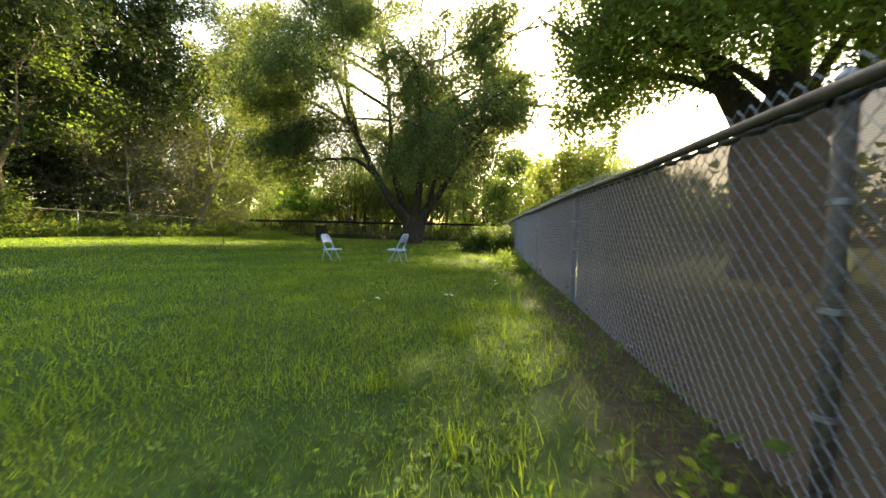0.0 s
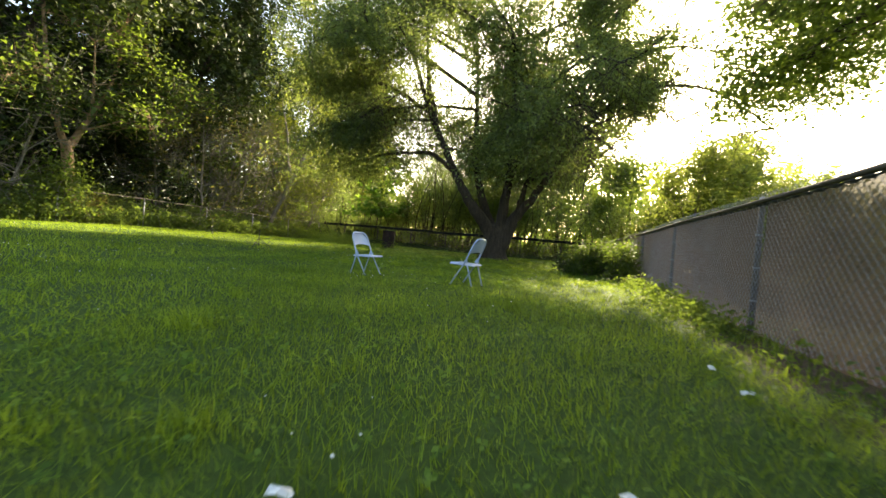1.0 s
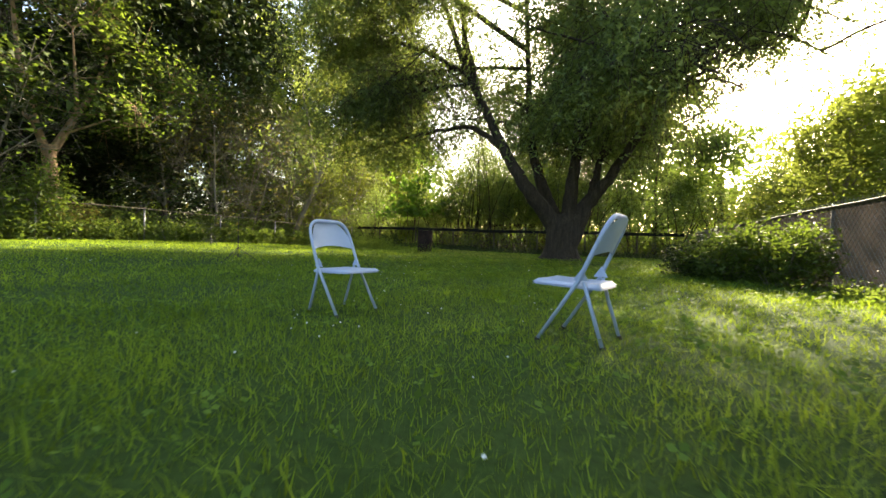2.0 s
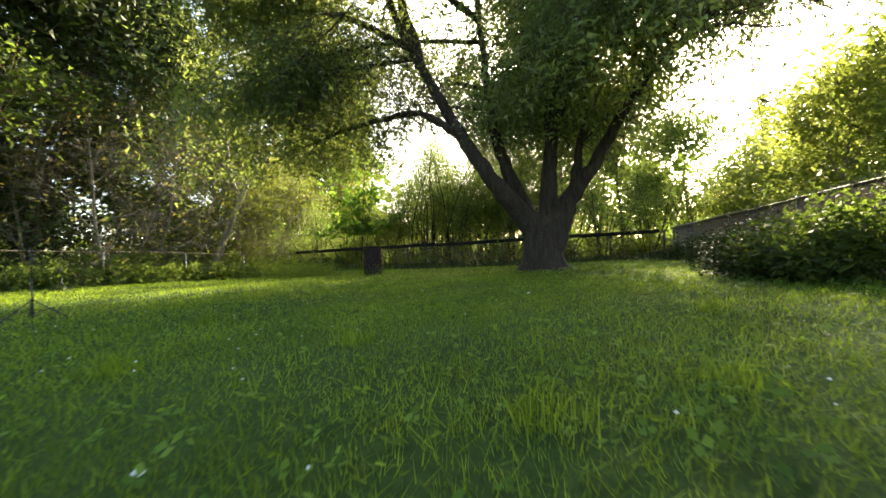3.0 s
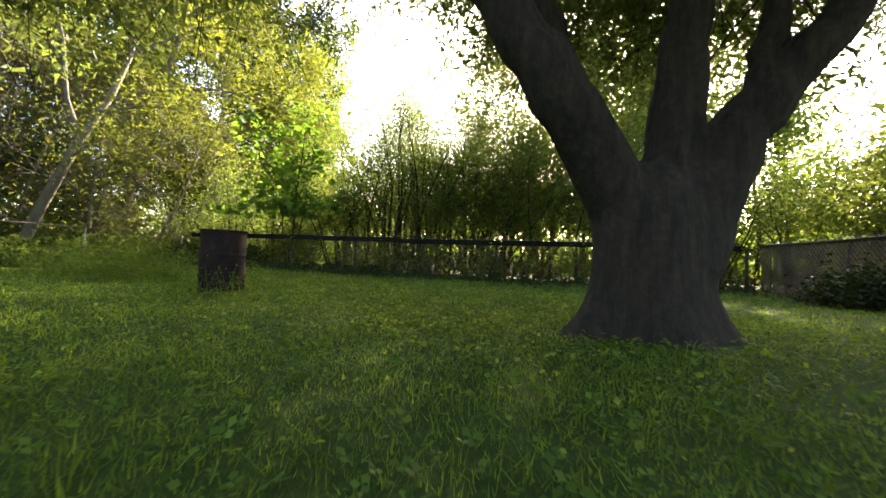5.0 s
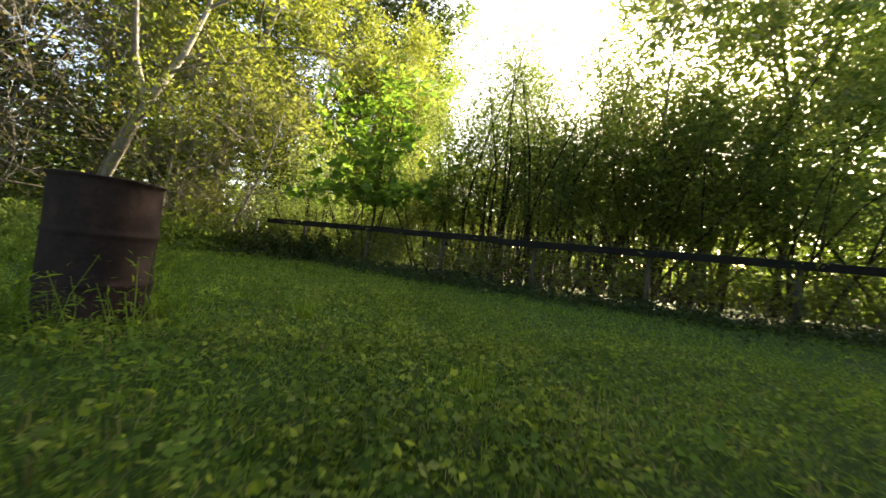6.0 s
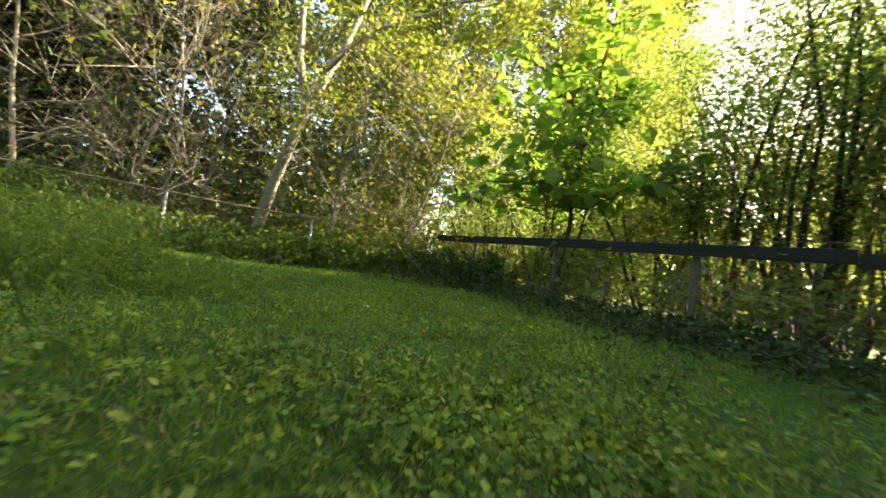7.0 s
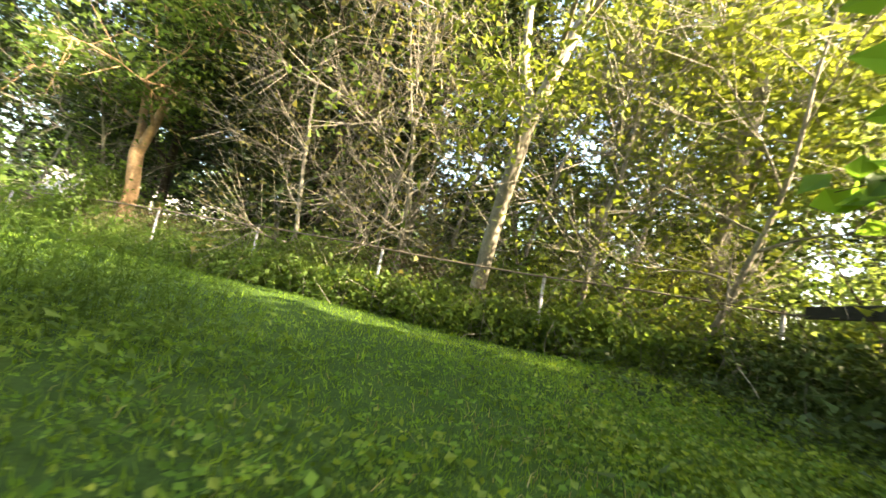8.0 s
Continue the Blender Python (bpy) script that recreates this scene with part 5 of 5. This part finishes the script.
weeds("tall_weeds", "tall weeds growing beside the rusty drum", [(-11.2 + wr.normal() * 0.9, 22.6 + wr.normal() * 0.5) for _ in range(420)], 54, WEED, 0.3, 0.8, 0.045, 20, 0.4)
weeds("low_weeds", "knee-low leafy weeds in the rough grass beyond the drum", [(-11.2 + wr.normal() * 0.8, 23.6 + wr.normal() * 0.4) for _ in range(160)], 58, WEED, 0.08, 0.3, 0.045, 14, 0.5)
weeds("drum_weeds", "grass and weeds round the foot of the drum", [(-7.75 + math.cos(a) * q, 21.65 + math.sin(a) * q) for a, q in zip(wr.uniform(0, 6.28, 130), 0.33 + abs(wr.normal(size=130)) * 0.15)], 55, GRASS, 0.15, 0.5, 0.05, 9, 0.16)


# ---- things on the lawn ----
def folding_chair(x, y, turn, size=0.9):
    """A steel folding chair that faces +x before it is turned."""
    root = tagged(new("folding_chair"), "pale blue-grey steel folding chair, open, standing on the grass", "chair", "folding chairs on the lawn")
    root.matrix_world = pose(x, y, gz(x, y), 0, 0, turn) @ Matrix.Scale(size, 4)
    w = 0.215
    # front legs run up into the back posts as one bent tube over the top
    frame_line = rounded([(0.165, -w, 0.0), (-0.1, -w, 0.5), (-0.235, -w + 0.015, 0.74), (-0.235, w - 0.015, 0.74), (-0.1, w, 0.5), (0.165, w, 0.0)], 0.12, 8)
    bm = bmesh.new()
    bm_tube(bm, frame_line, 0.0125, 10)
    part("back_frame", bm, CHAIR, root, smooth=True)
    for s in (-1, 1):
        bm = bmesh.new()
        bm_tube(bm, [(-0.21, s * (w - 0.03), 0.0), (-0.13, s * (w - 0.028), 0.3), (-0.095, s * (w - 0.024), 0.445)], 0.0115, 10)
        leg = part("rear_leg", bm, CHAIR, root, smooth=True)
        bm = bmesh.new()
        bm_tube(bm, [(-0.213, s * (w - 0.03), -0.01), (-0.205, s * (w - 0.03), 0.02)], 0.016, 10)
        under(part("foot_cap", bm, BLACK, root), leg)
        bm = bmesh.new()
        bm_tube(bm, [(0.17, s * w, -0.01), (0.155, s * w, 0.02)], 0.017, 10)
        part("front_foot_cap", bm, BLACK, root)
        # gusset plate at the hinge
        bm = bmesh.new()
        vs = [bm.verts.new((px, s * (w - 0.016) + o, pz)) for o in (-0.002, 0.002) for px, pz in ((-0.125, 0.45), (-0.035, 0.45), (-0.085, 0.505))]
        bm.faces.new(vs[:3][::-1])
        bm.faces.new(vs[3:])
        for i in range(3):
            bm.faces.new((vs[i], vs[(i + 1) % 3], vs[3 + (i + 1) % 3], vs[3 + i]))
        part("hinge_plate", bm, CHAIR, root)
    # seat pan with a rounded front and a turned-down rim
    n, mrows = 16, 14
    u, v = np.meshgrid(np.linspace(-1, 1, n), np.linspace(-1, 1, mrows))
    k = 1 - 0.07 * np.abs(u) ** 6
    X = -0.19 + 0.41 * (u + 1) / 2 * 1.0
    Y = v * 0.19 * (1 - 0.06 * (u < -0.9)) * k
    Z = 0.437 - 0.014 * (1 - u * u) * (1 - v * v) + 0.006 * u - 0.028 * ((np.abs(u) > 0.97) | (np.abs(v) > 0.97))
    top = np.stack([X, Y, Z], axis=-1).reshape(-1, 3)
    bot = top - np.array([0, 0, 0.012])
    i = np.arange(mrows - 1)[:, None] * n + np.arange(n - 1)[None]
    f = np.stack([i, i + 1, i + n + 1, i + n], axis=-1).reshape(-1, 4)
    part_np("seat", joined([(top, f), (bot, f[:, ::-1])]), CHAIR, root, "pressed steel seat pan", True)
    # curved back panel
    n, mrows = 14, 8
    u, v = np.meshgrid(np.linspace(-1, 1, n), np.linspace(0, 1, mrows))
    Z = 0.56 + v * 0.175 * (1 - 0.52 * np.abs(u) ** 4) + 0.02 * (1 - u * u) * (1 - v)
    X = -0.1 - (Z - 0.5) * 0.5625 - 0.03 * (1 - u * u) + 0.004
    Y = u * (0.2 - 0.012 * v)
    fr = np.stack([X, Y, Z], axis=-1).reshape(-1, 3)
    bk = fr - np.array([0.006, 0, 0])
    i = np.arange(mrows - 1)[:, None] * n + np.arange(n - 1)[None]
    f = np.stack([i, i + 1, i + n + 1, i + n], axis=-1).reshape(-1, 4)
    part_np("backrest", joined([(fr, f), (bk, f[:, ::-1])]), CHAIR, root, "curved pressed steel back panel", True)
    # a low seat under a tall, steep back
    for ob in root.children_recursive:
        for vert in ob.data.vertices:
            vert.co.z = vert.co.z * 0.83 if vert.co.z < 0.45 else 0.3735 + (vert.co.z - 0.45) * 1.28
    return root


folding_chair(-2.85, 11.1, -9, 0.86)
folding_chair(-1.28, 11.15, 168, 0.9)


def oil_drum(x, y):
    root = tagged(new("oil_drum"), "rusty brown open steel drum standing upright in weeds", "drum")
    root.matrix_world = pose(x, y, gz(x, y) - 0.035, 0.3, 0.6, 20) @ Matrix.Diagonal((0.95, 0.95, 1.0, 1))
    n = 56
    prof = [(0.285, 0.0), (0.293, 0.006), (0.286, 0.02)]
    for z in np.linspace(0.05, 0.84, 60):
        rib = sum(0.011 * math.exp(-((z - q) / 0.014) ** 2) for q in (0.28, 0.565))
        prof.append((0.283 + rib, z))
    prof += [(0.284, 0.86), (0.293, 0.868), (0.296, 0.876), (0.293, 0.884), (0.284, 0.882)]
    P = np.array(prof)
    a = np.linspace(0, 2 * np.pi, n, endpoint=False)
    def shell(P, flip=False):
        R = np.repeat(P[:, :1], n, axis=1)
        Z = np.repeat(P[:, 1:], n, axis=1)
        R = R + 0.006 * np.sin(a * 3 + Z * 7) * np.exp(-((Z - 0.45) / 0.2) ** 2) - 0.02 * np.exp(-(((a - 3.4) / 0.25) ** 2 + ((Z - 0.72) / 0.07) ** 2))
        v = np.stack([R * np.cos(a), R * np.sin(a), Z], axis=-1).reshape(-1, 3)
        i, j = np.arange(len(P) - 1)[:, None] * n, np.arange(n)[None]
        f = np.stack([i + j, i + (j + 1) % n, i + n + (j + 1) % n, i + n + j], axis=-1).reshape(-1, 4)
        return v, f[:, ::-1] if flip else f
    inner = P.copy()
    inner[:, 0] -= 0.006
    part_np("shell", joined([shell(P), shell(inner[::-1])]), RUST, root, "ribbed rusty steel shell", True)
    bm = bmesh.new()
    bmesh.ops.create_cone(bm, cap_ends=True, segments=n, radius1=0.277, radius2=0.277, depth=0.012, matrix=Matrix.Translation((0, 0, 0.02)))
    part("bottom", bm, RUST, root)
    bm = bmesh.new()
    bm_tube(bm, [(math.cos(t) * 0.291, math.sin(t) * 0.291, 0.878) for t in np.linspace(0, 2 * np.pi, 49)], 0.008, 8)
    part("rim", bm, RUST, root, "rolled rusty rim", True)


oil_drum(-7.75, 21.65)


def tripod(x, y, h, turn):
    root = tagged(new("light_stand"), "black folding tripod stand with a thin pole on the lawn", "tripod", "tripod stands on the lawn")
    root.matrix_world = pose(x, y, gz(x, y), 0, 0, turn) @ Matrix.Scale(0.6, 4)
    bm = bmesh.new()
    bm_tube(bm, [(0, 0, 0.05), (0, 0, h * 0.55)], 0.014, 10)
    part("lower_pole", bm, BLACK, root, smooth=True)
    bm = bmesh.new()
    bm_tube(bm, [(0, 0, h * 0.55), (0, 0, h)], 0.009, 8)
    part("upper_pole", bm, BLACK, root, smooth=True)
    for z, r in ((0.36, 0.026), (0.13, 0.024), (h * 0.55, 0.02)):
        bm = bmesh.new()
        bm_tube(bm, [(0, 0, z - 0.025), (0, 0, z + 0.025)], r, 10)
        part("collar", bm, BLACK, root)
    for k in range(3):
        a = k * 2.094
        c, s = math.cos(a), math.sin(a)
        bm = bmesh.new()
        bm_tube(bm, [(c * 0.02, s * 0.02, 0.36), (c * 0.48, s * 0.48, 0.02)], 0.011, 8)
        leg = part("leg", bm, BLACK, root, smooth=True)
        bm = bmesh.new()
        bm_tube(bm, [(c * 0.46, s * 0.46, 0.035), (c * 0.5, s * 0.5, 0.005)], 0.015, 8)
        under(part("rubber_foot", bm, BLACK, root), leg)
        bm = bmesh.new()
        bm_tube(bm, [(c * 0.02, s * 0.02, 0.13), (c * 0.25, s * 0.25, 0.19)], 0.007, 6)
        under(part("strut", bm, BLACK, root), leg)


tripod(-7.6, 13.9, 1.3, 40)
tripod(-12.3, 16.6, 1.0, 10)


def small_house(x, y, turn):
    root = tagged(new("house"), "white-sided house with a grey shingle roof, far off through the trees", "house")
    root.matrix_world = pose(x, y, 0, 0, 0, turn)
    bm = bmesh.new()
    bm_box(bm, (12, 8, 3.0), (0, 0, 1.5))
    wall = part("wall", bm, SIDING, root, "white siding")
    for q in range(14):
        bm = bmesh.new()
        bm_box(bm, (12.04, 0.02, 0.19), (0, -4.012, 0.2 + q * 0.205), 0, Matrix.Rotation(radians(4), 4, "X"))
        under(part("siding_board", bm, SIDING, root), wall)
    bm = bmesh.new()
    vs = [bm.verts.new(p) for p in ((-6.4, -4.5, 2.9), (6.4, -4.5, 2.9), (6.4, 0, 5.2), (-6.4, 0, 5.2), (-6.4, 4.5, 2.9), (6.4, 4.5, 2.9))]
    for q in ((0, 1, 2, 3), (3, 2, 5, 4), (0, 3, 4), (1, 5, 2), (0, 4, 5, 1)):
        bm.faces.new([vs[i] for i in q])
    part("roof", bm, SHINGLE, root)
    for k in (-3.5, 0.2, 3.6):
        bm = bmesh.new()
        bm_box(bm, (1.1, 0.1, 1.2), (k, -4.05, 1.7), 0.01)
        part("window", bm, BLACK, root, "dark window")


small_house(-35.0, -12.0, 144)


def far_woods():
    """Distant woods all round, as loose clumps down to the ground."""
    rng = np.random.default_rng(60)
    pts, tubes = [], []
    for k in range(230):
        a = rng.uniform(0, 2 * np.pi)
        q = rng.uniform(44, 75)
        x, y = -4 + math.cos(a) * q, 16 + math.sin(a) * q
        if y > 16 and abs(math.degrees(math.atan2(x + 3, y - 16)) + 14) < 9:
            h = rng.uniform(7.5, 10.5)
        elif y > 16 and x > 8:
            h = rng.uniform(5, 8)
        else:
            h = rng.uniform(8, 15)
        t = wander((x, y, 0), (0, 0, 1), h * 0.8, rng, 5, 0.06)
        tubes.append(tube(t, np.linspace(0.2, 0.05, len(t)), 5))
        for f in np.concatenate([rng.uniform(0.25, 0.9, 7), rng.uniform(0.02, 0.3, 4)]):
            c = np.array([x, y, h * f]) + rng.normal(size=3) * np.array([2.0, 2.0, 0.5])
            pts.append(c + rng.normal(size=(25, 3)) * 0.95)
    root = tagged(new("far_woods"), "distant belt of mixed leafy woods", "woods", kind="stuff")
    part_np("stems", joined(tubes), BARK_DARK, root, kind="stuff")
    part_np("foliage", leaves(np.concatenate(pts), rng, 0.92, 0.75, 0.4, tri=True), LEAF_MID, root, kind="stuff")


def thicket(label, x0, x1, y0, y1, h, count, seed, leaf, size=0.2):
    """Dense low growth that fills a stretch of ground, with an uneven top."""
    rng = np.random.default_rng(seed)
    x, y = rng.uniform(x0, x1, count), rng.uniform(y0, y1, count)
    top = h * (0.45 + 0.75 * bump_field(x, y, 0.7))
    pts = np.stack([x, y, ground_z(x, y) + top * rng.random(count) ** 0.8], axis=1)
    stalks = []
    for k in range(int(count / 160)):
        a, b = rng.uniform(x0, x1), rng.uniform(y0, y1)
        t = wander((a, b, -0.05), (*rng.normal(size=2) * 0.2, 1), h * rng.uniform(0.6, 1.0), rng, 4, 0.12)
        stalks.append(tube(t, np.linspace(0.02, 0.006, len(t)), 4))
    root = tagged(new("thicket"), label, "thicket", kind="stuff")
    part_np("stems", joined(stalks), BARK_GREY, root, kind="stuff")
    part_np("foliage", leaves(pts, rng, size, 0.6, 0.4, tri=True), leaf, root, kind="stuff")


far_woods()
thicket("thick green growth beyond the back fence", -16.5, 7.0, 37.0, 40.5, 1.2, 26000, 61, LEAF_MID)
thicket("thick dark growth deep in the woods beyond the side fence", -29.5, -25.5, 3.0, 33.0, 5.2, 25000, 62, LEAF_DARK_SHADED)
thicket("low leafy hedge in the open beyond the side fence", -28.5, -21.5, -5.0, 6.0, 1.7, 16000, 65, LEAF_MID)
thicket("tangle of sunlit growth behind the back corner", -25.5, -16.5, 35.6, 38.6, 2.2, 14000, 63, LEAF_MID)
thicket("dark overgrown hedge far behind the house", -56.0, -46.0, -34.0, 14.0, 8.0, 14000, 64, LEAF_DARK_SHADED, 0.5)


# ---- small things in the grass ----
def litter():
    rng = np.random.default_rng(70)
    for k, (x, y) in enumerate([(0.94, 7.78), (0.92, 8.2), (-6.45, 22.26), (0.33, 6.7), (0.4, 6.68), (-8.22, 24.39), (-0.4, 6.4), (-3.07, 11.94), (-3.0, 20.5), (-2.64, 15.98), (-12.18, 27.0), (-7.17, 23.76), (-10.56, 25.1), (-2.75, 20.54)]):
        bm = bmesh.new()
        s = 0.02 + 0.014 * rng.random()
        n = 7
        ring = [bm.verts.new((math.cos(t) * s * (1 + 0.3 * rng.random()), math.sin(t) * s * 0.6, 0.008 * math.sin(3 * t))) for t in np.linspace(0, 2 * np.pi, n, endpoint=False)]
        mid = bm.verts.new((0, 0, 0.014))
        for i in range(n):
            bm.faces.new((ring[i], ring[(i + 1) % n], mid))
        me = bpy.data.meshes.new("fallen_leaf")
        bm.to_mesh(me)
        bm.free()
        me.materials.append(PETAL if k % 3 != 2 else DEAD)
        ob = new("fallen_leaf", me)
        ob.matrix_world = pose(x, y, gz(x, y) + 0.035, rng.uniform(-20, 20), rng.uniform(-20, 20), rng.uniform(0, 360))
        tagged(ob, "pale curled fallen leaf lying in the grass" if k % 3 != 2 else "brown fallen leaf lying in the grass", "leaf", "fallen leaves on the lawn")


litter()
